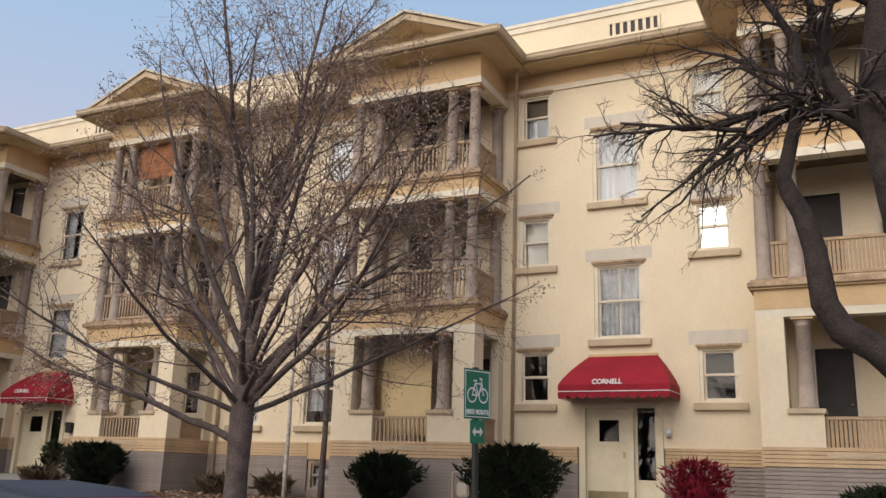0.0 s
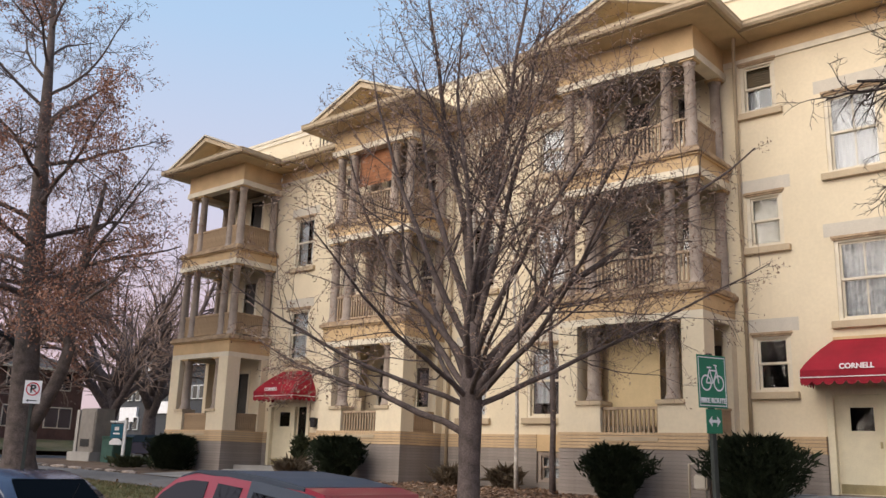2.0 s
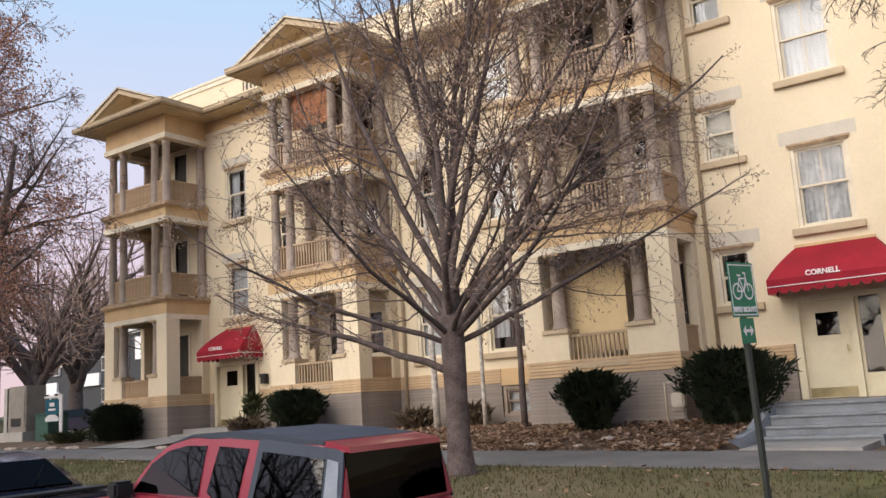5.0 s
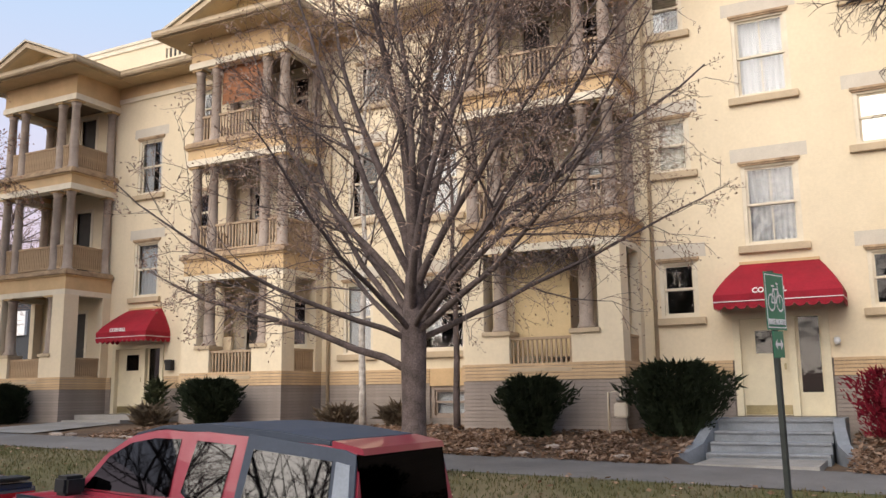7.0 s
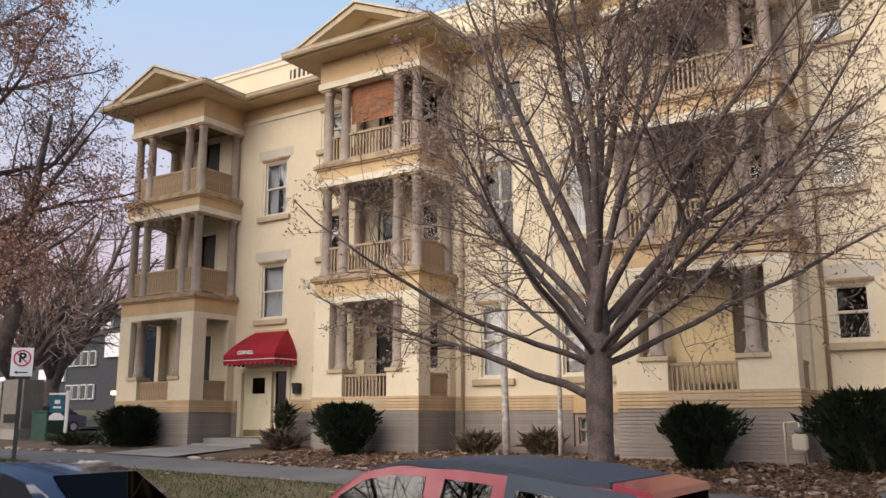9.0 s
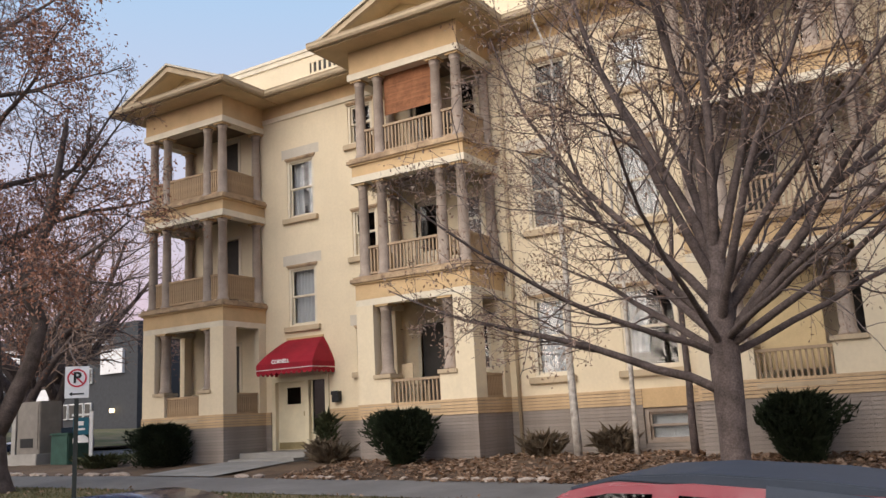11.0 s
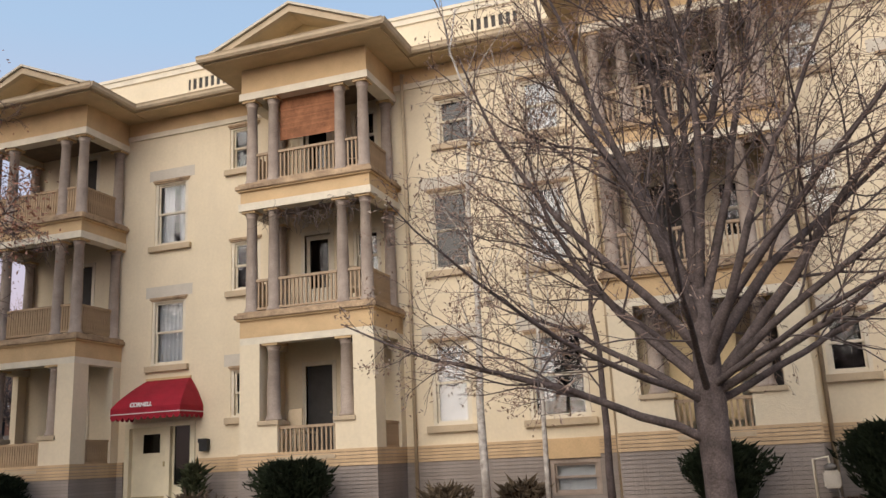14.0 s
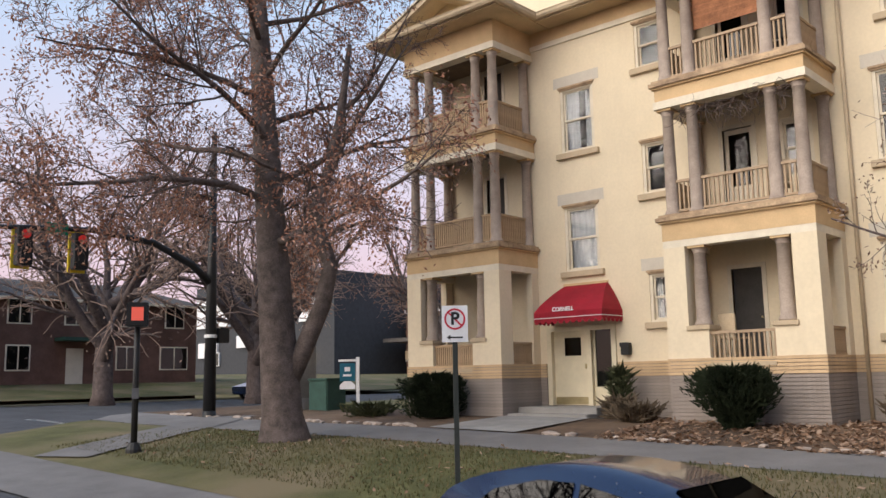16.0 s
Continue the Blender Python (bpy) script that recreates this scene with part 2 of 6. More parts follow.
# ---- mesh helpers ----
class Mesh:
    """Collects faces for one mesh."""

    def __init__(self):
        self.v, self.f, self.joined = [], [], False

    def face(self, *pts):
        i = len(self.v)
        self.v += [tuple(p) for p in pts]
        self.f.append(tuple(range(i, i + len(pts))))
        return self

    def box(self, x0, x1, y0, y1, z0, z1):
        i = len(self.v)
        self.v += [(x0, y0, z0), (x1, y0, z0), (x1, y1, z0), (x0, y1, z0), (x0, y0, z1), (x1, y0, z1), (x1, y1, z1), (x0, y1, z1)]
        for q in ((0, 3, 2, 1), (4, 5, 6, 7), (0, 1, 5, 4), (1, 2, 6, 5), (2, 3, 7, 6), (3, 0, 4, 7)):
            self.f.append(tuple(i + k for k in q))
        return self

    def lathe(self, x, y, rings, n=16, cap=True):
        """Rings of (radius, z) about an upright axis."""
        i = len(self.v)
        for r, z in rings:
            self.v += [(x + r * math.cos(2 * math.pi * k / n), y + r * math.sin(2 * math.pi * k / n), z) for k in range(n)]
        for a in range(len(rings) - 1):
            for k in range(n):
                k2 = (k + 1) % n
                self.f.append((i + a * n + k, i + a * n + k2, i + (a + 1) * n + k2, i + (a + 1) * n + k))
        if cap:
            self.f.append(tuple(i + k for k in reversed(range(n))))
            self.f.append(tuple(i + (len(rings) - 1) * n + k for k in range(n)))
        return self

    def tube(self, pts, radii, n=6, cap=True):
        """Tapered tube along points."""
        i = len(self.v)
        pts = [Vector(p) for p in pts]
        side = None
        for k, p in enumerate(pts):
            d = (pts[min(k + 1, len(pts) - 1)] - pts[max(k - 1, 0)]).normalized()
            if side is None:
                side = d.orthogonal().normalized()
            side = (side - d * side.dot(d))
            side = side.normalized() if side.length > 1e-6 else d.orthogonal().normalized()
            up = d.cross(side)
            r = radii[k]
            for a in range(n):
                c, s = math.cos(2 * math.pi * a / n) * r, math.sin(2 * math.pi * a / n) * r
                self.v.append((p.x + side.x * c + up.x * s, p.y + side.y * c + up.y * s, p.z + side.z * c + up.z * s))
        for k in range(len(pts) - 1):
            for a in range(n):
                b = (a + 1) % n
                self.f.append((i + k * n + a, i + k * n + b, i + (k + 1) * n + b, i + (k + 1) * n + a))
        if cap:
            self.f.append(tuple(i + a for a in reversed(range(n))))
            self.f.append(tuple(i + (len(pts) - 1) * n + a for a in range(n)))
        return self

    def prism(self, outline, axis, a, b):
        """An outline of (u, v) swept along an axis from a to b."""
        def at(u, v, w):
            return (w, u, v) if axis == "x" else (u, w, v) if axis == "y" else (u, v, w)
        n, i = len(outline), len(self.v)
        self.v += [at(u, v, a) for u, v in outline] + [at(u, v, b) for u, v in outline]
        self.f.append(tuple(i + k for k in reversed(range(n))))
        self.f.append(tuple(i + n + k for k in range(n)))
        for k in range(n):
            k2 = (k + 1) % n
            self.f.append((i + k, i + k2, i + n + k2, i + n + k))
        return self

    def data(self, name, material=None, smooth=False, bevel=0.0, weld=False):
        me = bpy.data.meshes.new(name)
        me.from_pydata(self.v, [], self.f)
        bm = bmesh.new()
        bm.from_mesh(me)
        if weld or self.joined:
            bmesh.ops.remove_doubles(bm, verts=bm.verts, dist=0.0005)
        bmesh.ops.recalc_face_normals(bm, faces=bm.faces)
        if bevel:
            bmesh.ops.bevel(bm, geom=list(bm.edges), offset=bevel, segments=2, affect="EDGES", clamp_overlap=True)
        bm.to_mesh(me)
        bm.free()
        if smooth:
            me.shade_smooth()
        if material:
            me.materials.append(material)
        return me


def part(name, mesh, material, parent, label="", smooth=False, bevel=0.0):
    ob = new(name, mesh.data(name, material, smooth, bevel) if isinstance(mesh, Mesh) else mesh)
    ob.parent = parent
    if label:
        ob["label"] = label
    return ob


def thing(name, label, category, x=0, y=0, z=0, group="", kind=""):
    ob = new(name)
    ob.empty_display_size = 0.2
    ob.matrix_world = pose(x, y, z)
    return tagged(ob, label, category, group, kind)


def solid(name, mesh, material, label, category, group="", kind="", smooth=False, bevel=0.0):
    return tagged(new(name, mesh.data(name, material, smooth, bevel)), label, category, group, kind)


def spread(a, b, n):
    return [a + (b - a) * i / (n - 1) for i in range(n)]


# ---- ground levels ----
def lerp(v, pairs):
    if v <= pairs[0][0]:
        return pairs[0][1]
    for (a, p), (b, q) in zip(pairs, pairs[1:]):
        if v <= b:
            return p + (q - p) * (v - a) / (b - a)
    return pairs[-1][1]


KERB_Y, WALK_Y0, WALK_Y1 = 8.0, 13.0, 15.0
FACE_Y, BAY_Y = 19.64, 17.9


def road_z(x):
    return lerp(x, [(-60, 2.0), (-45, 1.6), (-34, 1.2), (-25, 0.86), (-8, 0.25), (12, -0.6), (60, -1.5)])


def walk_z(x):
    return lerp(x, [(-60, 2.2), (-34, 1.56), (-25, 1.47), (0, 0.95), (60, 0.1)])


def bed_z(x):
    return lerp(x, [(-40, 1.85), (-25, 1.70), (-8.3, 1.56), (10, 1.45)])


def kerb_y(x):
    """The kerb, which rounds the corner into the side street."""
    return KERB_Y + (5.0 * ((-33 - x) / 5) ** 2 if x < -33 else 0)


def land_z(x, y):
    """Height of lawns, pavement and planting beds."""
    k = road_z(x) + 0.15
    w = walk_z(x)
    if y <= WALK_Y0:
        s = (y - kerb_y(x)) / max(0.1, WALK_Y0 - kerb_y(x))
        s = min(1, max(0, s))
        s = 1 - (1 - s) ** 1.8
        return k + (w - k) * s
    if y <= WALK_Y1:
        return w + 0.1 * (y - WALK_Y0) / (WALK_Y1 - WALK_Y0)
    s = min(1, (y - WALK_Y1) / (BAY_Y - WALK_Y1))
    return w + 0.1 + (bed_z(x) - w - 0.1) * s



# ---- the apartment house ----
def wall_mesh(x0, x1, z0, z1, y0, y1, holes):
    """Upright wall along x with openings (x0, x1, z0, z1) cut through it."""
    xs = sorted({x0, x1, *[h[0] for h in holes], *[h[1] for h in holes]})
    zs = sorted({z0, z1, *[max(z0, h[2]) for h in holes], *[min(z1, h[3]) for h in holes]})
    def full(i, k):
        if i < 0 or k < 0 or i >= len(xs) - 1 or k >= len(zs) - 1:
            return False
        x, z = (xs[i] + xs[i + 1]) / 2, (zs[k] + zs[k + 1]) / 2
        return not any(a < x < b and c < z < d for a, b, c, d in holes)
    m = Mesh()
    for i in range(len(xs) - 1):
        for k in range(len(zs) - 1):
            if not full(i, k):
                continue
            a, b, c, d = xs[i], xs[i + 1], zs[k], zs[k + 1]
            m.face((a, y0, c), (b, y0, c), (b, y0, d), (a, y0, d))
            m.face((b, y1, c), (a, y1, c), (a, y1, d), (b, y1, d))
            if not full(i - 1, k):
                m.face((a, y1, c), (a, y0, c), (a, y0, d), (a, y1, d))
            if not full(i + 1, k):
                m.face((b, y0, c), (b, y1, c), (b, y1, d), (b, y0, d))
            if not full(i, k - 1):
                m.face((a, y0, c), (a, y1, c), (b, y1, c), (b, y0, c))
            if not full(i, k + 1):
                m.face((a, y0, d), (b, y0, d), (b, y1, d), (a, y1, d))
    return m


LEFT, RIGHT = -28.37, 9.0
BELT_Z0, BELT_Z1 = 2.66, 3.03
# bays: x from, x to
BAYS = [("A", -28.37, -25.0), ("C", -20.25, -16.85), ("B", -11.72, -8.02), ("R", -1.98, 1.7)]
# x0, x1, z0, z1, what hangs behind the glass, sill?, lintel patch?
WINDOWS = [
    # beside the near entrance
    (-7.63, -6.79, 3.99, 5.27, "dark", True, True), (-7.63, -6.79, 7.30, 8.58, "blind", True, True), (-7.63, -6.79, 10.62, 11.88, "shutter", True, False),
    (-5.74, -4.56, 5.46, 7.27, "lace", True, True), (-5.74, -4.56, 8.78, 10.66, "curtain", True, True),
    (-3.40, -2.54, 4.0, 5.22, "screen", True, True), (-3.40, -2.54, 7.38, 8.56, "lit", True, True), (-3.40, -2.54, 10.62, 11.88, "blind", True, False),
    # between the middle bays
    (-16.17, -15.22, 3.46, 5.42, "bright", True, True), (-16.05, -15.0, 7.10, 9.1, "screen", True, True), (-15.75, -14.7, 10.28, 11.5, "screen", True, False),
    (-13.86, -12.50, 3.46, 5.42, "half", True, True), (-13.7, -12.6, 6.95, 8.9, "lace", True, True), (-13.6, -12.6, 10.2, 11.6, "curtain", True, False),
    (-13.50, -12.40, 1.82, 2.58, "bright", False, False),
    # beside the far entrance
    (-24.06, -23.0, 5.46, 7.24, "curtain", True, True), (-24.06, -23.0, 8.72, 10.55, "gap", True, True),
    (-21.68, -20.80, 10.55, 11.78, "dark", True, False), (-21.62, -20.75, 7.22, 8.58, "dark", True, False), (-21.6, -21.0, 3.98, 5.22, "gap", True, True),
]
# openings within the porches: x0, x1, z0, z1, kind
PORCH_OPENINGS = []
for tag, a, b in BAYS:
    c = (a + b) / 2
    for i, z in enumerate((2.95, 6.28, 9.46)):
        dz = 2.15
        if tag == "B" and i == 0:
            PORCH_OPENINGS.append((c + 0.95, c + 1.5, z, z + dz, "door"))
            continue
        if tag == "A":
            PORCH_OPENINGS.append((c - 0.05, c + 0.6, z, z + dz, "door"))
            continue
        PORCH_OPENINGS.append((c - 0.9, c - 0.18, z, z + dz, "door" if i == 0 or tag != "C" else "halfdoor"))
        PORCH_OPENINGS.append((c + 0.45, c + 1.2, z + 0.75, z + dz, "window"))

DOORS = {"B": (-6.12, -4.22, 1.86, 4.02), "A": (-24.76, -22.62, 1.93, 4.0)}
holes = [w[:4] for w in WINDOWS] + [p[:4] for p in PORCH_OPENINGS] + [d for d in DOORS.values()]
solid("wall_south", wall_mesh(LEFT, RIGHT, BELT_Z1, 13.86, FACE_Y, FACE_Y + 0.35, [h for h in holes if h[3] > BELT_Z1]), STUCCO,
      "cream yellow stucco front wall of a three storey apartment house", "wall", kind="structure")
solid("wall_footing", wall_mesh(LEFT, RIGHT, 0.6, BELT_Z1 - 0.004, FACE_Y + 0.03, FACE_Y + 0.35, [h for h in holes if h[2] < BELT_Z1]), MORTAR,
      "recessed mortar bed of the brick base", "wall", kind="structure")
shell = Mesh()
shell.box(LEFT, LEFT + 0.35, FACE_Y + 0.352, 34, 0.6, 13.86).box(RIGHT - 0.35, RIGHT, FACE_Y + 0.352, 34, 0.6, 13.86)
shell.box(LEFT + 0.36, RIGHT - 0.36, 33.65, 34, 0.6, 13.86)
solid("wall_side_and_back", shell, STUCCO, "plain cream stucco side and back walls", "wall", kind="structure")
# added partition and floors, coloured dark so the rooms read as unlit
solid("wall_inner", Mesh().box(LEFT + 0.37, RIGHT - 0.37, 22.4, 22.5, 0.7, 13.0), ROOMSHADE, "added inner partition wall, near black in place of room shade", "wall", kind="structure")
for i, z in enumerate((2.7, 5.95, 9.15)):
    solid("floor_inner", Mesh().box(LEFT + 0.37, RIGHT - 0.37, FACE_Y + 0.37, 22.38, z, z + 0.2), ROOMSHADE, "room floor behind the windows, near black in place of room shade", "floor", kind="structure")
solid("roof", Mesh().box(LEFT + 0.37, RIGHT - 0.37, FACE_Y + 0.37, 33.63, 13.2, 13.4), ROOFING, "flat pale roof deck behind a parapet", "roof", kind="structure")
cop = Mesh().box(LEFT - 0.06, RIGHT + 0.06, FACE_Y - 0.07, FACE_Y + 0.42, 13.862, 13.95)
cop.box(LEFT - 0.03, RIGHT + 0.03, FACE_Y - 0.04, FACE_Y - 0.002, 13.70, 13.858)
solid("parapet_coping", cop, TRIM, "pale metal coping along the parapet", "coping", kind="structure")


def courses(parent, name, x0, x1, y0, y1, z0, z1, n, material, gap=0.011):
    """Rows of brickwork as separate bands with recessed joints."""
    h = (z1 - z0) / n
    shared = Mesh().box(0, x1 - x0, 0, y1 - y0, gap, h).data(name, material)
    for i in range(n):
        ob = new(name, shared)
        ob.parent = parent
        ob.matrix_basis = pose(x0, y0, z0 + i * h)


# brick base and belt between the bays
edges = [(BAYS[0][2], -24.80), (-22.58, BAYS[1][1]), (BAYS[1][2], -13.52), (-13.52, -12.38), (-12.38, BAYS[2][1]), (BAYS[2][2], -6.16), (-4.18, BAYS[3][1]), (BAYS[3][2], RIGHT)]
footing = thing("brick_base", "grey painted brick base with an ochre brick belt above", "brick base", kind="structure")
for a, b in edges:
    if (a, b) == (-13.52, -12.38):
        courses(footing, "grey_brick_course", a, b, FACE_Y - 0.03, FACE_Y + 0.028, 1.18, 1.80, 8, BASEBRICK)
        part("panel", Mesh().box(a, b, FACE_Y - 0.03, FACE_Y + 0.028, 2.6, BELT_Z1), OCHRE, footing, "smooth ochre panel over the basement window")
        continue
    courses(footing, "grey_brick_course", a, b, FACE_Y - 0.03, FACE_Y + 0.028, 1.06, BELT_Z0, 20, BASEBRICK)
    courses(footing, "ochre_brick_course", a, b, FACE_Y - 0.05, FACE_Y + 0.028, BELT_Z0, BELT_Z1, 5, BELT)


def window(x0, x1, z0, z1, behind, sill=True, lintel=True, y=FACE_Y, group="sash windows of the front", fan=False):
    words = {"dark": "with a dark room behind", "blind": "with a cream roller blind drawn", "shutter": "half open, dark slats above a white cloth",
             "lace": "with grey lace curtains", "curtain": "with closed white curtains", "screen": "behind a dark insect screen", "lit": "with a white blind glowing in place of mirrored sky",
             "bright": "with a white sheet behind that gives bright panes", "half": "with white cloth behind part of it", "gap": "with white curtains a little apart"}
    t = thing("window_%d" % (len([o for o in scene.objects if o.name.startswith("window_")]) + 1), "tan framed sash window " + words[behind], "window",
              (x0 + x1) / 2, y, z0, kind="structure")
    w, h, fr = x1 - x0, z1 - z0, 0.085
    m = Mesh()
    hw = w / 2
    m.box(-hw, -hw + fr, 0.02, 0.16, 0, h).box(hw - fr, hw, 0.02, 0.16, 0, h).box(-hw + fr, hw - fr, 0.02, 0.16, h - fr, h).box(-hw + fr, hw - fr, 0.02, 0.16, 0, fr * 0.7)
    part("frame", m, TRIM if z0 > BELT_Z0 else COLUMN, t)
    iw = hw - fr
    mid = h * 0.5
    for nm, a, b, dy in (("upper_sash", mid - 0.02, h - fr, 0.07), ("lower_sash", fr * 0.7, mid + 0.02, 0.11)):
        s = Mesh()
        e = 0.05
        s.box(-iw, -iw + e, dy, dy + 0.035, a, b).box(iw - e, iw, dy, dy + 0.035, a, b).box(-iw + e, iw - e, dy, dy + 0.035, b - e, b).box(-iw + e, iw - e, dy, dy + 0.035, a, a + e)
        if w > 1.1 and z0 > 5:
            s.box(-0.012, 0.012, dy + 0.002, dy + 0.033, a + e, b - e)
        sash = part(nm, s, TRIM if z0 > BELT_Z0 else COLUMN, t)
        g = part("pane", Mesh().box(-iw + e, iw - e, dy + 0.014, dy + 0.020, a + e, b - e), DARKGLASS if behind in ("screen",) else GLASS, sash)
        g.visible_shadow = False
    if sill:
        part("sill", Mesh().box(-hw - 0.14, hw + 0.14, -0.10, 0.02, -0.16, -0.002), TAN, t, bevel=0.012)
        part("head_trim", Mesh().box(-hw - 0.05, hw + 0.05, -0.05, 0.02, h + 0.002, h + 0.055).box(-hw - 0.02, hw + 0.02, -0.025, 0.02, h - 0.04, h), LEDGE, t)
    if lintel:
        part("lintel", Mesh().box(-hw - 0.2, hw + 0.2, -0.005, 0.002, h + 0.058, h + 0.36), GREYPATCH, t, "flat grey stucco lintel patch")
    # what hangs behind the glass
    def drape(name, xa, xb, za, zb, material, waves=7, dy=0.24):
        c = Mesh()
        n = max(6, int((xb - xa) * 40))
        row = [(xa + (xb - xa) * i / n, dy + 0.025 * math.sin(i / n * waves * 2 * math.pi)) for i in range(n + 1)]
        for (p, q), (r, s2) in zip(row, row[1:]):
            c.face((p, q, za), (r, s2, za), (r, s2, zb), (p, q, zb))
        part(name, c, material, t, smooth=True)
    if behind == "curtain":
        drape("curtain", -iw, iw, 0.05, h - 0.05, CURTAIN)
    elif behind == "gap":
        drape("curtain", -iw, -0.06, 0.05, h - 0.05, CURTAIN, 4)
        drape("curtain", 0.14, iw, 0.05, h - 0.05, CURTAIN, 3)
    elif behind == "lace":
        drape("curtain", -iw, iw, 0.05, h - 0.05, LACE, 9)
    elif behind == "blind":
        part("blind", Mesh().box(-iw, iw, 0.2, 0.204, 0.08, h - 0.05), BLIND, t)
    elif behind == "bright":
        # white sheet: the ground floor window's bright reflection put into its colour
        part("blind", Mesh().box(-iw, iw, 0.2, 0.204, 0.08, h - 0.05), CURTAIN, t)
    elif behind == "lit":
        part("blind", Mesh().box(-iw, iw, 0.2, 0.204, 0.08, h - 0.05), GLOWBLIND, t)
    elif behind == "half":
        drape("curtain", -iw, -iw * 0.2, 0.4, h - 0.05, CURTAIN, 3)
    elif behind == "shutter":
        for i in range(9):
            part("slat", Mesh().box(-iw, iw, 0.2, 0.235, h * 0.52 + i * 0.058, h * 0.52 + i * 0.058 + 0.03), TAN, t)
        drape("curtain", -iw, -iw * 0.15, 0.05, h * 0.48, CURTAIN, 3)
    return t


for w in WINDOWS:
    window(*w)


def porch_opening(x0, x1, z0, z1, kind):
    if kind == "window":
        window(x0, x1, z0, z1, "dark", False, False)
        return
    t = thing("door_%d" % (len([o for o in scene.objects if o.name.startswith("door_")]) + 1), "dark porch door with a cream frame", "door", (x0 + x1) / 2, FACE_Y, z0, kind="structure")
    hw, h = (x1 - x0) / 2, z1 - z0
    part("frame", Mesh().box(-hw - 0.1, -hw, -0.02, 0.2, 0, h + 0.1).box(hw, hw + 0.1, -0.02, 0.2, 0, h + 0.1).box(-hw, hw, -0.02, 0.2, h, h + 0.1), TRIM, t)
    if kind == "halfdoor":
        d = part("door_leaf", Mesh().box(-hw, hw, 0.08, 0.13, 0, h * 0.36).box(-hw, -hw + 0.1, 0.08, 0.13, h * 0.36, h).box(hw - 0.1, hw, 0.08, 0.13, h * 0.36, h).box(-hw + 0.1, hw - 0.1, 0.08, 0.13, h - 0.12, h), TRIM, t, "cream half glazed door leaf")
        part("pane", Mesh().box(-hw + 0.1, hw - 0.1, 0.1, 0.106, h * 0.36, h - 0.12), DARKGLASS, d)
    else:
        d = part("door_leaf", Mesh().box(-hw, hw, 0.08, 0.13, 0, h), DARKSHEET, t, "dark screen door leaf")
    part("door_handle", Mesh().lathe(hw - 0.08, 0.05, [(0.02, 0.98), (0.03, 1.0), (0.02, 1.03)], 8), BRASS, d)


for p in PORCH_OPENINGS:
    porch_opening(*p)


# ---- porch bays ----
def column(parent, x, y, z0, z1, r=0.14, half=False):
    h = z1 - z0
    shaft = [(r * 1.30, 0), (r * 1.30, 0.05), (r * 1.16, 0.07), (r * 1.16, 0.10), (r, 0.13), (r, h * 0.35), (r * 0.86, h - 0.18), (r * 0.98, h - 0.165), (r * 0.98, h - 0.14), (r * 0.86, h - 0.13), (r * 1.15, h - 0.08), (r * 1.15, h - 0.05)]
    c = part("column", Mesh().lathe(x, y, [(q, z0 + z) for q, z in shaft], 18), COLUMN, parent, smooth=True)
    part("capital", Mesh().box(x - r * 1.3, x + r * 1.3, y - r * 1.3, y + r * 1.3, z1 - 0.05, z1), OCHRE, c)
    return c


def railing(parent, x0, x1, y0, y1, z0, z1, step=0.105, wood=None):
    """Balustrade along x or y: hand rail, foot rail, square balusters."""
    along_x = abs(x1 - x0) > abs(y1 - y0)
    wood = wood or RAILTAN
    half_w = 0.02 if wood is RAILTAN else 0.028
    def bar(a, b, half):
        return Mesh().box(x0, x1, y0 - half, y0 + half, a, b) if along_x else Mesh().box(x0 - half, x0 + half, y0, y1, a, b)
    rail = part("balustrade", bar(z1 - 0.06, z1, 0.045), wood, parent)
    part("foot_rail", bar(z0 + 0.05, z0 + 0.10, 0.03), wood, rail)
    length = (x1 - x0) if along_x else (y1 - y0)
    n = max(2, int(length / step))
    shared = Mesh().box(-half_w, half_w, -half_w, half_w, z0 + 0.10, z1 - 0.06).data("baluster", wood)
    for i in range(n):
        o = (i + 0.5) * length / n
        ob = new("baluster", shared)
        ob.parent = rail
        ob.matrix_basis = pose(x0 + o, y0, 0) if along_x else pose(x0, y0 + o, 0)


def ring(a, b, y0, out, z0, z1, back=FACE_Y, depth=0.3):
    """Band round the three free sides of a bay, standing out from it."""
    m = Mesh()
    m.box(a - out, b + out, y0 - out, y0 + depth, z0, z1)
    m.box(a - out, a + depth, y0 + depth, back, z0, z1)
    m.box(b - depth, b + out, y0 + depth, back, z0, z1)
    return m


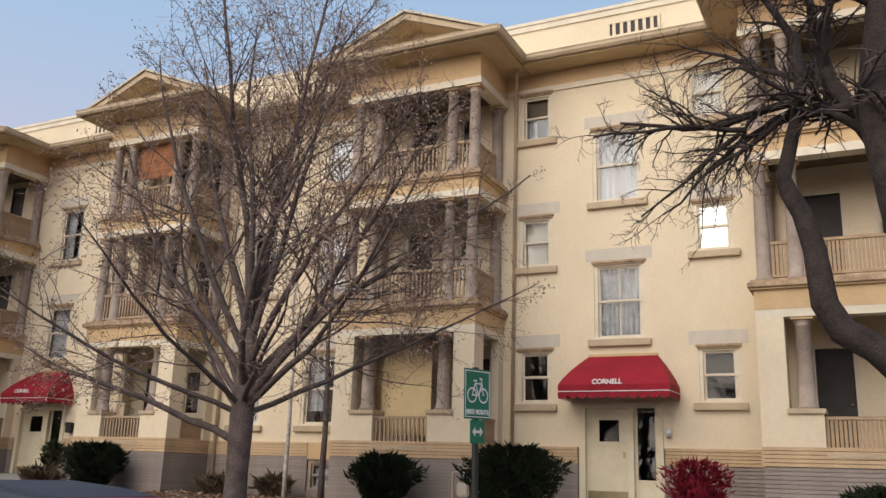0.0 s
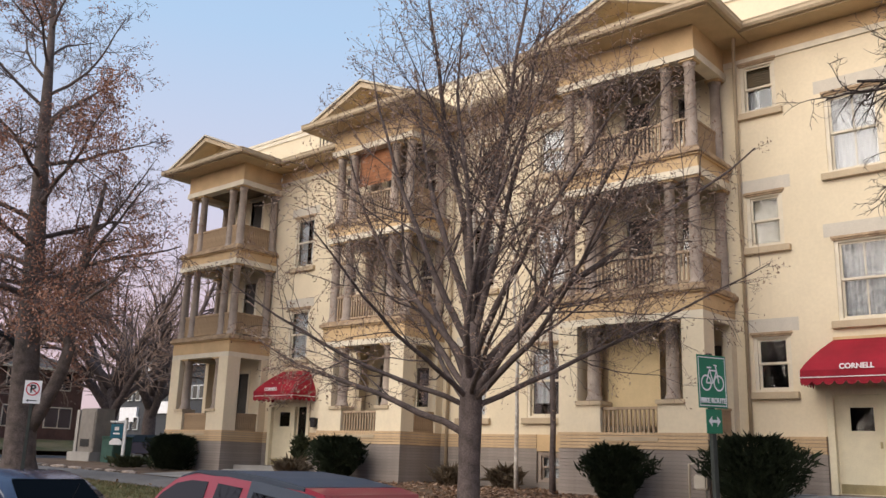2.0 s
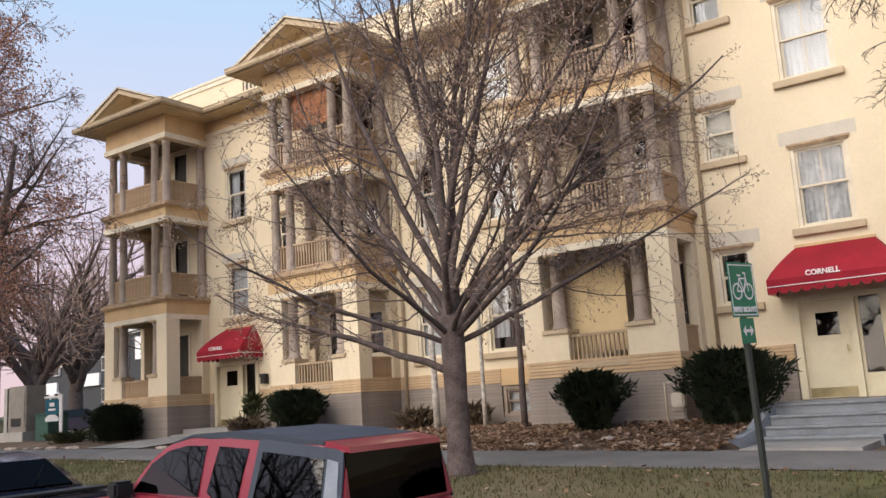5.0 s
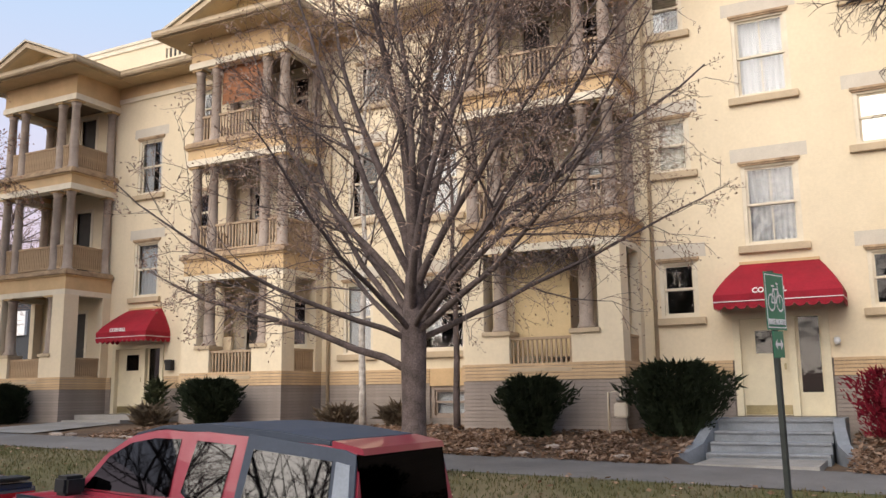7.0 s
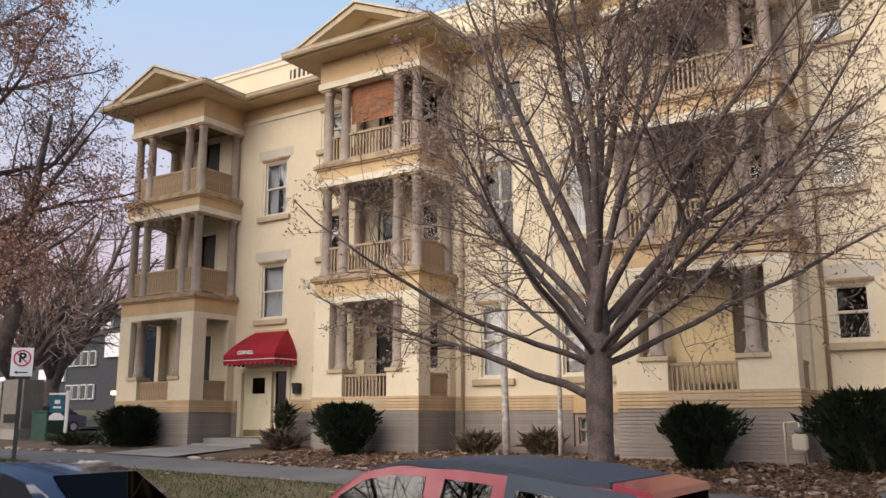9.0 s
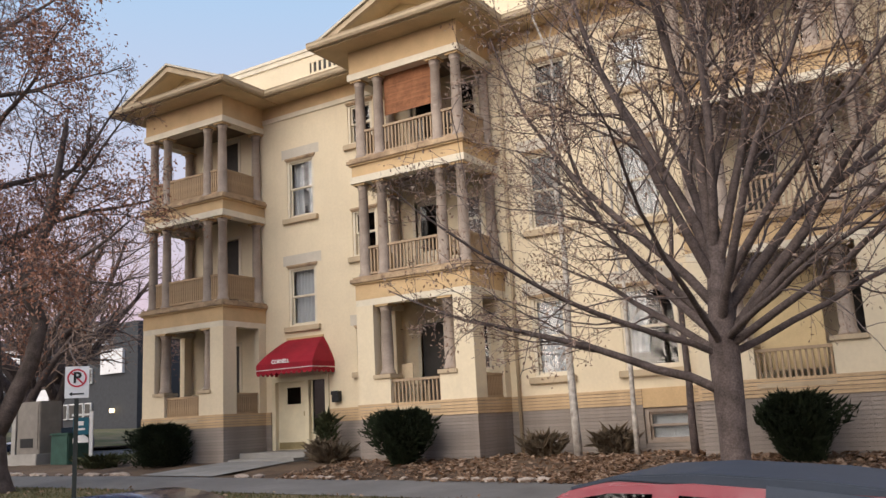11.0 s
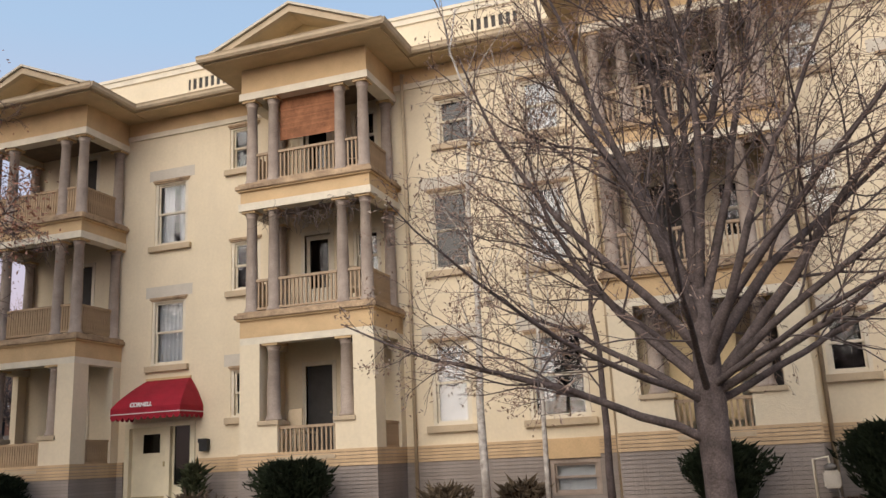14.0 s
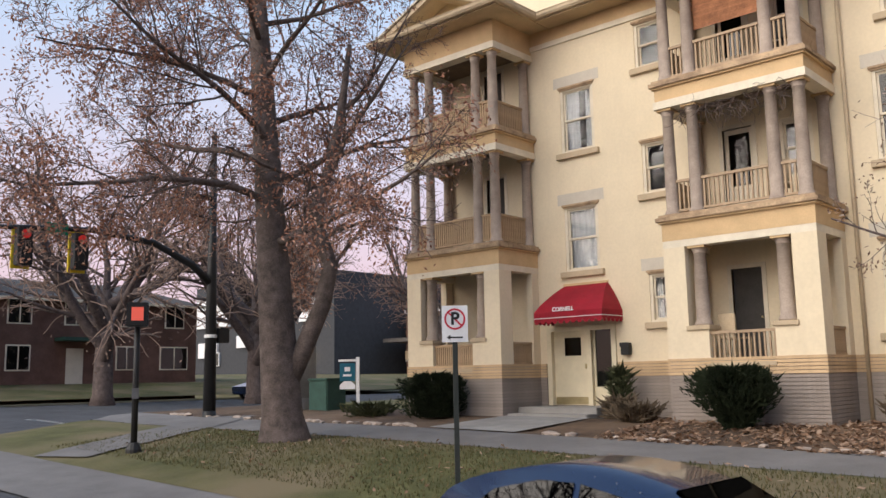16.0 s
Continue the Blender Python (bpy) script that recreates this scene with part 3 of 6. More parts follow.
def porch_bay(tag, a, b):
    c = (a + b) / 2
    y = BAY_Y
    p = thing("porch_bay", "cream three storey porch bay with grey columns and gabled top", "porch", c, y, bed_z(c) - 0.5, group="porch bays of the front")
    p.matrix_world = Matrix.Identity(4)
    pw = 0.52
    kw = dict(step=0.075, wood=RAILWOOD) if tag in ("A", "R") else {}
    ks = dict(step=0.075, wood=RAILWOOD)
    g0, g1 = BELT_Z1, 5.5
    oa, ob_ = a + pw, b - pw
    ra, rb = c - 0.72, c + 0.72
    # brick foot
    part("footing", Mesh().box(a + 0.03, b - 0.03, y + 0.03, FACE_Y, 0.9, BELT_Z1 - 0.02), MORTAR, p)
    for nm, z0, z1, n, mt, o in (("grey_brick_course", 1.06, BELT_Z0, 20, BASEBRICK, 0.0), ("ochre_brick_course", BELT_Z0, BELT_Z1, 5, BELT, 0.02)):
        h = (z1 - z0) / n
        sh = Mesh()
        sh.box(a - o, b + o, y - o, y + 0.1, 0.011, h).box(a - o, a + 0.1, y + 0.1, FACE_Y, 0.011, h).box(b - 0.1, b + o, y + 0.1, FACE_Y, 0.011, h)
        sh = sh.data(nm, mt)
        for i in range(n):
            k = new(nm, sh)
            k.parent = p
            k.matrix_basis = pose(0, 0, z0 + i * h)
    part("porch_floor", Mesh().box(a + 0.02, b - 0.02, y + 0.02, FACE_Y, BELT_Z1 - 0.15, BELT_Z1 - 0.02), CONCRETE, p)
    # corner piers and the walls beside the opening
    for s, e in ((a, oa), (ob_, b)):
        part("pier", Mesh().box(s, e, y, y + pw, g0, g1), STUCCO, p)
    sill_z = 3.74
    for s, e in ((oa, ra), (rb, ob_)):
        part("pedestal", Mesh().box(s, e, y, y + 0.45, g0, sill_z - 0.1), STUCCO, p)
        part("cap", Mesh().box(s - 0.04, e + 0.04, y - 0.05, y + 0.5, sill_z - 0.1, sill_z), TAN, p, bevel=0.01)
        column(p, (s + e) / 2 + (0.02 if s == oa else -0.02), y + 0.22, sill_z, g1, 0.155)
    railing(p, ra, rb, y + 0.12, y + 0.12, 2.92, 3.60, **kw)
    part("rail_ledge", Mesh().box(ra, rb, y - 0.03, y + 0.3, 2.84, 2.93), TAN, p)
    for x in (a + 0.1, b - 0.1):
        railing(p, x, x, y + pw, FACE_Y - 0.3, 2.98, 3.62, **ks)
        part("side_pier", Mesh().box(x - 0.1, x + 0.1, FACE_Y - 0.3, FACE_Y, g0, g1), STUCCO, p)
    part("ground_beam", ring(a, b, y, 0.0, g1, 5.66), TRIM, p)
    # upper storeys
    for lo, z0, z1 in ((5.66, 6.26, 8.74), (8.92, 9.42, 11.6)):
        part("frieze", ring(a, b, y, 0.004, lo, z0 - 0.16), OCHRE, p, "ochre painted frieze band")
        part("moulding", ring(a, b, y, 0.06, z0 - 0.20, z0 - 0.16), OCHRE, p)
        part("ledge", ring(a, b, y, 0.11, z0 - 0.16, z0 - 0.06), LEDGE, p, "weathered ochre ledge", bevel=0.012)
        part("floor_edge", ring(a, b, y, 0.05, z0 - 0.06, z0), LEDGE, p)
        part("porch_ceiling", Mesh().box(a + 0.3, b - 0.3, y + 0.3, FACE_Y, z0 - 0.35, z0 - 0.3), CEILSHADE, p)
        part("porch_floor", Mesh().box(a + 0.3, b - 0.3, y + 0.3, FACE_Y, z0 - 0.06, z0 - 0.02), CONCRETE, p)
        xs = (a + 0.20, a + 0.80, b - 0.80, b - 0.20)
        for x in xs:
            column(p, x, y + 0.19, z0, z1)
        for x in (a + 0.20, b - 0.20):
            column(p, x, FACE_Y - 0.14, z0, z1)
            railing(p, x, x, y + 0.34, FACE_Y - 0.28, z0 + 0.02, z0 + 0.80, **ks)
        for s, e in zip(xs, xs[1:]):
            railing(p, s + 0.14, e - 0.14, y + 0.19, y + 0.19, z0 + 0.02, z0 + 0.80, **kw)
        part("beam", ring(a, b, y, 0.04, z1, z1 + 0.18), TRIM, p, "pale painted beam over the columns")
    part("frieze", ring(a, b, y, 0.0, 11.78, 12.42), OCHRE, p, "ochre painted frieze band")
    part("porch_ceiling", Mesh().box(a + 0.3, b - 0.3, y + 0.3, FACE_Y, 11.80, 11.85), CEILSHADE, p)
    # eaves, gutter and gable
    ov = 0.68
    part("soffit", Mesh().box(a - ov + 0.02, b + ov - 0.02, y - ov + 0.02, FACE_Y - 0.001, 12.42, 12.48), SOFFIT, p)
    gut = Mesh()
    prof = [(0, 0), (0.10, 0.0), (0.14, 0.06), (0.14, 0.12), (0.16, 0.16), (0, 0.16)]
    gut.prism([(y - ov - u, 12.46 + v) for u, v in prof], "x", a - ov - 0.1, b + ov + 0.1)
    gut.prism([(a - ov - u, 12.462 + v) for u, v in prof], "y", y - ov - 0.1, FACE_Y - ov)
    gut.prism([(b + ov + u, 12.462 + v) for u, v in prof], "y", y - ov - 0.1, FACE_Y - ov)
    part("gutter", gut, TAN, p, "tan painted gutter")
    za, zt = 12.62, 13.56
    fy = y - ov + 0.05
    part("hip_roof", Mesh().prism([(a - ov, 12.5), (b + ov, 12.5), (b + ov, za), (b + ov - 0.25, za + 0.02), (a - ov + 0.25, za + 0.02), (a - ov, za)], "y", fy, FACE_Y), ROOFING, p)
    half = (b - a) / 2 + ov - 0.15
    part("tympanum", Mesh().prism([(c - half + 0.35, za + 0.02), (c + half - 0.35, za + 0.02), (c, zt - 0.16)], "y", fy + 0.72, fy + 0.78), PORCHWALL, p, "cream gable triangle set back under the raking boards")
    for sg in (-1, 1):
        e0 = (c + sg * half, za)
        sl = (zt - za) / half
        rk = Mesh()
        rk.prism([e0, (c, zt), (c, zt - 0.17), (c + sg * (half - 0.36), za)], "y", fy, fy + 0.14)
        part("raking_board", rk, TAN, p)
        part("roof_slope", Mesh().prism([(c + sg * (half + 0.05), za), (c, zt + 0.02), (c, zt + 0.08), (c + sg * (half + 0.16), za + 0.03)], "y", fy - 0.06, FACE_Y + 0.3), ROOFING, p)
        part("raking_soffit", Mesh().prism([(c + sg * (half - 0.35), za + 0.012), (c, zt - 0.17), (c, zt - 0.01), (c + sg * half, za + 0.012)], "y", fy + 0.14, fy + 0.78), SOFFIT, p)
    return p


bay_things = {tag: porch_bay(tag, a, b) for tag, a, b in BAYS}

# eaves of the main wall between the bays
runs = [(BAYS[0][2], BAYS[1][1]), (BAYS[1][2], BAYS[2][1]), (BAYS[2][2], BAYS[3][1]), (BAYS[3][2], RIGHT)]
for a, b in runs:
    e = thing("eaves", "tan eaves with gutter over an ochre frieze", "eaves", kind="structure")
    part("frieze", Mesh().box(a, b, FACE_Y - 0.03, FACE_Y - 0.001, 12.04, 12.42), OCHRE, e)
    part("frieze_trim", Mesh().box(a, b, FACE_Y - 0.045, FACE_Y - 0.001, 11.895, 12.04), TRIM, e)
    part("soffit", Mesh().box(a + 0.68, b - 0.68, FACE_Y - 0.68, FACE_Y - 0.001, 12.424, 12.484), SOFFIT, e)
    part("gutter", Mesh().prism([(FACE_Y - 0.68 - u, 12.47 + v) for u, v in [(0, 0), (0.10, 0.0), (0.14, 0.06), (0.14, 0.12), (0.16, 0.16), (0, 0.16)]], "x", a + 0.68, b - 0.68), TAN, e)
    part("eave_roof", Mesh().prism([(FACE_Y - 0.68, 12.5), (FACE_Y - 0.001, 12.5), (FACE_Y - 0.001, 12.78), (FACE_Y - 0.68, 12.62)], "x", a + 0.6, b - 0.6), ROOFING, e)
    # openwork vent in the parapet
    v = (a + b) / 2
    if b - a > 4:
        vx = v + (0.35 if b > -3 else 0.2)
        vent = thing("parapet_vent", "recessed parapet vent with a dark lattice", "vent", vx, FACE_Y, 13.08)
        part("backing", Mesh().box(-0.62, 0.62, -0.02, -0.004, 0, 0.4), DARKSHEET, vent)
        part("frame", Mesh().box(-0.66, 0.66, -0.05, -0.004, 0.36, 0.42).box(-0.66, 0.66, -0.05, -0.004, -0.02, 0.04).box(-0.66, -0.6, -0.05, -0.004, 0.04, 0.36).box(0.6, 0.66, -0.05, -0.004, 0.04, 0.36), STUCCO, vent)
        for i in range(6):
            part("slat", Mesh().box(-0.53 + i * 0.19, -0.45 + i * 0.19, -0.045, -0.02, 0.04, 0.36), STUCCO, vent)


def downpipe(x, y, z0, z1, lean=0):
    pts = [(x, y, z0), (x, y, z1)] + ([(x + lean, y - 0.45, z1 + 0.6)] if lean else [])
    solid("downpipe", Mesh().tube(pts, [0.045] * len(pts), 8), TAN, "tan painted rainwater downpipe on the wall", "downpipe", smooth=True)


downpipe(BAYS[2][2] + 0.28, FACE_Y - 0.08, bed_z(-8), 11.8, 0.2)
downpipe(BAYS[1][2] + 0.25, FACE_Y - 0.08, bed_z(-16), 12.3)
downpipe(BAYS[2][1] - 0.25, FACE_Y - 0.08, bed_z(-12), 12.3)


# ---- entrances ----
def entrance(tag, x0, x1, z0, z1):
    t = thing("entrance_%s" % ("near" if tag == "B" else "far"), "cream painted entrance with a panelled door and a tall dark side light", "entrance", (x0 + x1) / 2, FACE_Y, z0, kind="structure")
    hw, h = (x1 - x0) / 2, z1 - z0
    dx = 0.16 * hw  # the post between door and side light
    part("frame", Mesh().box(-hw, -hw + 0.14, -0.04, 0.25, 0, h).box(hw - 0.14, hw, -0.04, 0.25, 0, h).box(-hw + 0.14, hw - 0.14, -0.04, 0.25, h - 0.12, h)
         .box(dx, dx + 0.14, -0.02, 0.25, 0, h - 0.12), DOORPAINT, t)
    a, b = -hw + 0.14, dx
    leaf = Mesh().box(a, b, 0.1, 0.145, 0.01, 1.30).box(a, b, 0.1, 0.145, 1.78, h - 0.12)
    wx0, wx1 = a + (b - a) * 0.30, a + (b - a) * 0.78
    leaf.box(a, wx0, 0.1, 0.145, 1.30, 1.78).box(wx1, b, 0.1, 0.145, 1.30, 1.78)
    d = part("door_leaf", leaf, DOORPAINT, t, "cream door leaf with a small glazed light")
    part("pane", Mesh().box(wx0, wx1, 0.118, 0.124, 1.30, 1.78), DARKGLASS, d)
    part("kick_plate", Mesh().box(a + 0.02, b - 0.02, 0.092, 0.1, 0.03, 0.22), BRASS, d, "dull brass kick plate")
    part("door_handle", Mesh().box(b - 0.12, b - 0.08, 0.06, 0.1, 0.95, 1.08), BRASS, d)
    side = part("side_light", Mesh().box(dx + 0.14, hw - 0.14, 0.1, 0.145, 0.0, 0.48).box(dx + 0.14, dx + 0.2, 0.1, 0.145, 0.48, h - 0.12).box(hw - 0.2, hw - 0.14, 0.1, 0.145, 0.48, h - 0.12), DOORPAINT, t)
    part("pane", Mesh().box(dx + 0.2, hw - 0.2, 0.118, 0.124, 0.48, h - 0.12), DARKGLASS, side)
    # dark sheet stands in for the unlit hall behind the side light
    part("hall_curtain", Mesh().box(dx + 0.16, hw - 0.16, 0.2, 0.21, 0.4, h - 0.1), DARKSHEET, t)
    return t


for tag, d in DOORS.items():
    entrance(tag, *d)


def text_mesh(words, size, name, material, parent, m):
    cu = bpy.data.curves.new(name, "FONT")
    cu.body, cu.size, cu.align_x, cu.align_y, cu.extrude = words, size, "CENTER", "CENTER", 0.004
    cu.offset = size * 0.03
    tmp = bpy.data.objects.new(name, cu)
    scene.collection.objects.link(tmp)
    me = bpy.data.meshes.new_from_object(tmp.evaluated_get(bpy.context.evaluated_depsgraph_get()))
    bpy.data.objects.remove(tmp)
    me.materials.clear()
    me.materials.append(material)
    ob = new(name, me)
    ob.parent = parent
    ob.matrix_basis = m
    return ob


def awning(x0, x1, z0, z1, proj):
    """Canvas awning: a sloping front with mitred ends and a scalloped valance."""
    c = (x0 + x1) / 2
    t = thing("awning", "dark red canvas entrance awning with white lettering and scalloped edge", "awning", c, FACE_Y, z0, group="red entrance awnings")
    hw, h = (x1 - x0) / 2, z1 - z0
    tx = hw * 0.60
    zv = h * 0.30
    fx = hw - 0.02
    m = Mesh()
    # curved front, side slopes
    n = 6
    rows = []
    for i in range(n + 1):
        s = i / n
        a = s * math.pi / 2 * 0.86
        k = math.sin(a) / math.sin(math.pi / 2 * 0.86)
        zz = zv + (h - zv) * (1 - s) ** 0.85
        w = tx + (fx - tx) * s ** 0.9
        yy = -proj * s ** 0.9
        rows.append((w, yy, zz))
    for (w, yy, zz), (w2, y2, z2) in zip(rows, rows[1:]):
        m.face((-w2, y2, z2), (w2, y2, z2), (w, yy, zz), (-w, yy, zz))
        for sg in (-1, 1):
            m.face((sg * w2, y2, z2), (sg * w, yy, zz), (sg * (w + 0.02), 0, zz), (sg * (w2 + 0.02), 0, z2))
    can = part("canopy", m.data("canopy", AWNING, weld=True), AWNING, t)
    val = Mesh()
    w = fx
    def strip(p, q, k):
        for i in range(k):
            a, b = Vector(p).lerp(q, i / k), Vector(p).lerp(q, (i + 1) / k)
            mid = (a + b) / 2
            val.face((a.x, a.y, zv), (b.x, b.y, zv), (b.x, b.y, 0.09), (mid.x + (b.x - a.x) * 0.3, mid.y + (b.y - a.y) * 0.3, 0.03), (mid.x, mid.y, 0.01), (mid.x - (b.x - a.x) * 0.3, mid.y - (b.y - a.y) * 0.3, 0.03), (a.x, a.y, 0.09))
    strip((-w, -proj, 0), (w, -proj, 0), 11)
    strip((-w - 0.02, 0, 0), (-w, -proj, 0), 5)
    strip((w, -proj, 0), (w + 0.02, 0, 0), 5)
    v = part("valance", val.data("valance", AWNING, weld=True), AWNING, t)
    part("piping", Mesh().tube([(-w - 0.024, 0, 0.17), (-w - 0.004, -proj - 0.006, 0.17), (w + 0.004, -proj - 0.006, 0.17), (w + 0.024, 0, 0.17)], [0.011] * 4, 6), AWNTXT, t, "thin white piping line")
    part("wall_batten", Mesh().box(-tx - 0.05, tx + 0.05, -0.05, -0.001, h - 0.02, h + 0.04), OCHRE, t)
    text_mesh("CORNELL", 0.15, "lettering", AWNTXT, t, pose(-0.12, -proj - 0.006, zv + 0.055, 80, 0, 0))
    return t


awning(-6.34, -3.83, 4.02, 5.08, 0.95)
awning(-24.52, -22.40, 4.02, 5.1, 0.95)



# ---- ground ----
def sheet(name, x0, x1, y0, y1, nx, ny, zf, material, label, category, kind="structure"):
    xs, ys = spread(x0, x1, nx), spread(y0, y1, ny)
    v = [(x, y, zf(x, y)) for y in ys for x in xs]
    f = [(j * nx + i, j * nx + i + 1, (j + 1) * nx + i + 1, (j + 1) * nx + i) for j in range(ny - 1) for i in range(nx - 1)]
    me = bpy.data.meshes.new(name)
    me.from_pydata(v, [], f)
    me.materials.append(material)
    me.shade_smooth()
    return tagged(new(name, me), label, category, kind=kind)


def ground_mat(name, a, b, c, scale):
    m = mat(name, a, rough=0.95, var=0.2, scale=scale, tint=b, fine=30, bump=0.6, bump_scale=40)
    t = m.node_tree
    n, l = t.nodes, t.links
    bs = n["Principled BSDF"]
    old = bs.inputs["Base Color"].links[0].from_socket
    co = n.new("ShaderNodeTexCoord")
    nz = n.new("ShaderNodeTexNoise")
    nz.inputs["Scale"].default_value, nz.inputs["Detail"].default_value = 0.35, 5
    l.new(co.outputs["Object"], nz.inputs["Vector"])
    r = n.new("ShaderNodeValToRGB")
    r.color_ramp.elements[0].position, r.color_ramp.elements[1].position = 0.42, 0.62
    l.new(nz.outputs["Fac"], r.inputs["Fac"])
    mx = n.new("ShaderNodeMix")
    mx.data_type = "RGBA"
    l.new(r.outputs["Color"], mx.inputs["Factor"])
    l.new(old, mx.inputs["A"])
    mx.inputs["B"].default_value = (*c, 1)
    l.new(mx.outputs["Result"], bs.inputs["Base Color"])
    return m


LAWN = ground_mat("dormant_lawn", (0.10, 0.095, 0.036), (0.055, 0.06, 0.02), (0.15, 0.12, 0.068), 1.2)
SOIL = ground_mat("leafy_soil", (0.11, 0.07, 0.045), (0.06, 0.042, 0.03), (0.15, 0.10, 0.065), 2.5)
CROSS_X = -38.0


def far_z(x, y):
    """Land across the side street, and far away."""
    return lerp(x, [(-500, 6), (-90, 3.4), (-62, 2.75), (-52, 1.95), (-38, 1.6), (60, -1.5), (500, -3)])


sheet("ground", -900, 900, -900, 900, 91, 91, lambda x, y: far_z(x, y) - 2.2 - 0.0 * y, LAWN, "wide flat ground reaching the horizon", "ground")
sheet("road", -52, 60, -12, 14, 60, 8, lambda x, y: road_z(x), ASPHALT, "grey asphalt street in front of the house", "road")
sheet("side_road", -52, -38, 14, 120, 8, 30, lambda x, y: road_z(x) + 0.0, ASPHALT, "grey asphalt side street at the corner", "road")
lawn = sheet("lawn", CROSS_X + 0.9, 40, 0, 1, 150, 24, lambda x, y: 0, LAWN, "dormant patchy lawn strip beside the kerb", "lawn")
for v in lawn.data.vertices:
    yy = kerb_y(v.co.x) + 0.15 + v.co.y * (WALK_Y0 - kerb_y(v.co.x) - 0.15)
    v.co = (v.co.x, yy, land_z(v.co.x, yy))
sheet("pavement", CROSS_X, 40, WALK_Y0, WALK_Y1, 100, 3, lambda x, y: land_z(x, y) + 0.012, WALKGREY, "grey concrete pavement slabs along the street", "pavement")
sheet("planting_bed", CROSS_X, 40, WALK_Y1, FACE_Y + 0.2, 320, 16, lambda x, y: land_z(x, y) + 0.05 * noise.noise(Vector((x * 1.3, y * 1.3, 0))) * (y > WALK_Y1 + 0.1) if not (-6.6 < x < -3.7) else min(land_z(x, y), 1.1), SOIL, "brown planting bed strewn with fallen leaves", "bed")
sheet("side_lawn", CROSS_X, LEFT + 0.0, FACE_Y + 0.2, 120, 12, 30, lambda x, y: bed_z(x), LAWN, "lawn beside the house towards the side street", "lawn")
sheet("far_lawn", -90, -52, -60, 120, 20, 30, lambda x, y: far_z(x, y) + 0.1, LAWN, "lawn across the side street", "lawn")
km = Mesh()
xs = spread(CROSS_X + 1, 40, 60)
for a, b in zip(xs, xs[1:]):
    za, zb = road_z(a) + 0.15, road_z(b) + 0.15
    ka, kb = kerb_y(a), kerb_y(b)
    km.face((a, ka, za - 0.4), (b, kb, zb - 0.4), (b, kb + 0.02, zb), (a, ka + 0.02, za))
    km.face((a, ka + 0.02, za), (b, kb + 0.02, zb), (b, kb + 0.16, zb), (a, ka + 0.16, za))
solid("kerb", km, CONCRETE, "concrete kerb along the street", "kerb", kind="structure")



# ---- trees ----
class Tree:
    """Grows limbs, branches and twigs as tapered tubes."""

    def __init__(self, seed):
        self.r = random.Random(seed)
        self.limbs, self.mid, self.fine, self.tips = [], Mesh(), Mesh(), []

    def grow(self, p, d, length, radius, level, spec):
        r = self.r
        segs = spec["segs"][level]
        crown = spec.get("crown")
        if crown and level:
            # shoots stop at the outline of the crown
            for _ in range(7):
                if crown(p + d.normalized() * length) > r.uniform(0.94, 1.1):
                    length *= 0.78
        pts, rad = [p.copy()], [radius]
        step = length / segs
        end = radius * spec["taper"][level]
        dirs = [d.normalized()]
        for i in range(segs):
            w = spec["wander"][level]
            d = (d + Vector((r.gauss(0, w), r.gauss(0, w), r.gauss(0, w) + spec["rise"][level]))).normalized()
            p = p + d * step
            pts.append(p.copy())
            dirs.append(d.copy())
            rad.append(radius + (end - radius) * (i + 1) / segs)
        if level == 0:
            self.limbs.append(Mesh())
        target = self.limbs[-1] if level == 0 else self.mid if level < len(spec["segs"]) - 1 else self.fine
        target.tube(pts, rad, 10 if level == 0 else 7 if level == 1 else 5 if level == 2 else 3, cap=False)
        last = level == len(spec["segs"]) - 1
        if last:
            self.tips += [(pts[-1], dirs[-1]), (pts[len(pts) // 2], dirs[len(pts) // 2])]
            return
        n = spec["kids"][level]
        n = max(1, int(n * r.uniform(0.8, 1.2) * min(1.3, max(0.5, length / spec["full"][level]))))
        for i in range(n):
            s = spec["start"][level] + (1 - spec["start"][level]) * (i + r.random()) / n
            k = min(segs - 1, int(s * segs))
            q = pts[k].lerp(pts[k + 1], s * segs - k)
            ang = radians(spec["angle"][level] * r.uniform(0.7, 1.3))
            ax = dirs[k].orthogonal().normalized()
            ax.rotate(Matrix.Rotation(r.uniform(0, 2 * math.pi), 3, dirs[k]))
            nd = dirs[k].copy()
            nd.rotate(Matrix.Rotation(ang, 3, ax))
            self.grow(q, nd, length * spec["ratio"][level] * r.uniform(0.65, 1.15) * (1.15 - 0.5 * s), max(spec["min"], (rad[k]) * spec["thin"][level]), level + 1, spec)


def leaves_mesh(tips, r, size, per, drop=0.0, spread_=0.1, patch=None):
    m = Mesh()
    for p, d in tips:
        if patch and r.random() > patch(p):
            continue
        for _ in range(per):
            if r.random() < drop:
                continue
            q = p + Vector((r.gauss(0, spread_), r.gauss(0, spread_), r.gauss(0, spread_) - 0.01))
            a = Vector((r.gauss(0, 1), r.gauss(0, 1), r.gauss(0, 1))).normalized() * size * r.uniform(0.6, 1.3)
            b = a.orthogonal().normalized() * size * 0.42
            m.face(q - a, q + b, q + a, q - b)
    return m


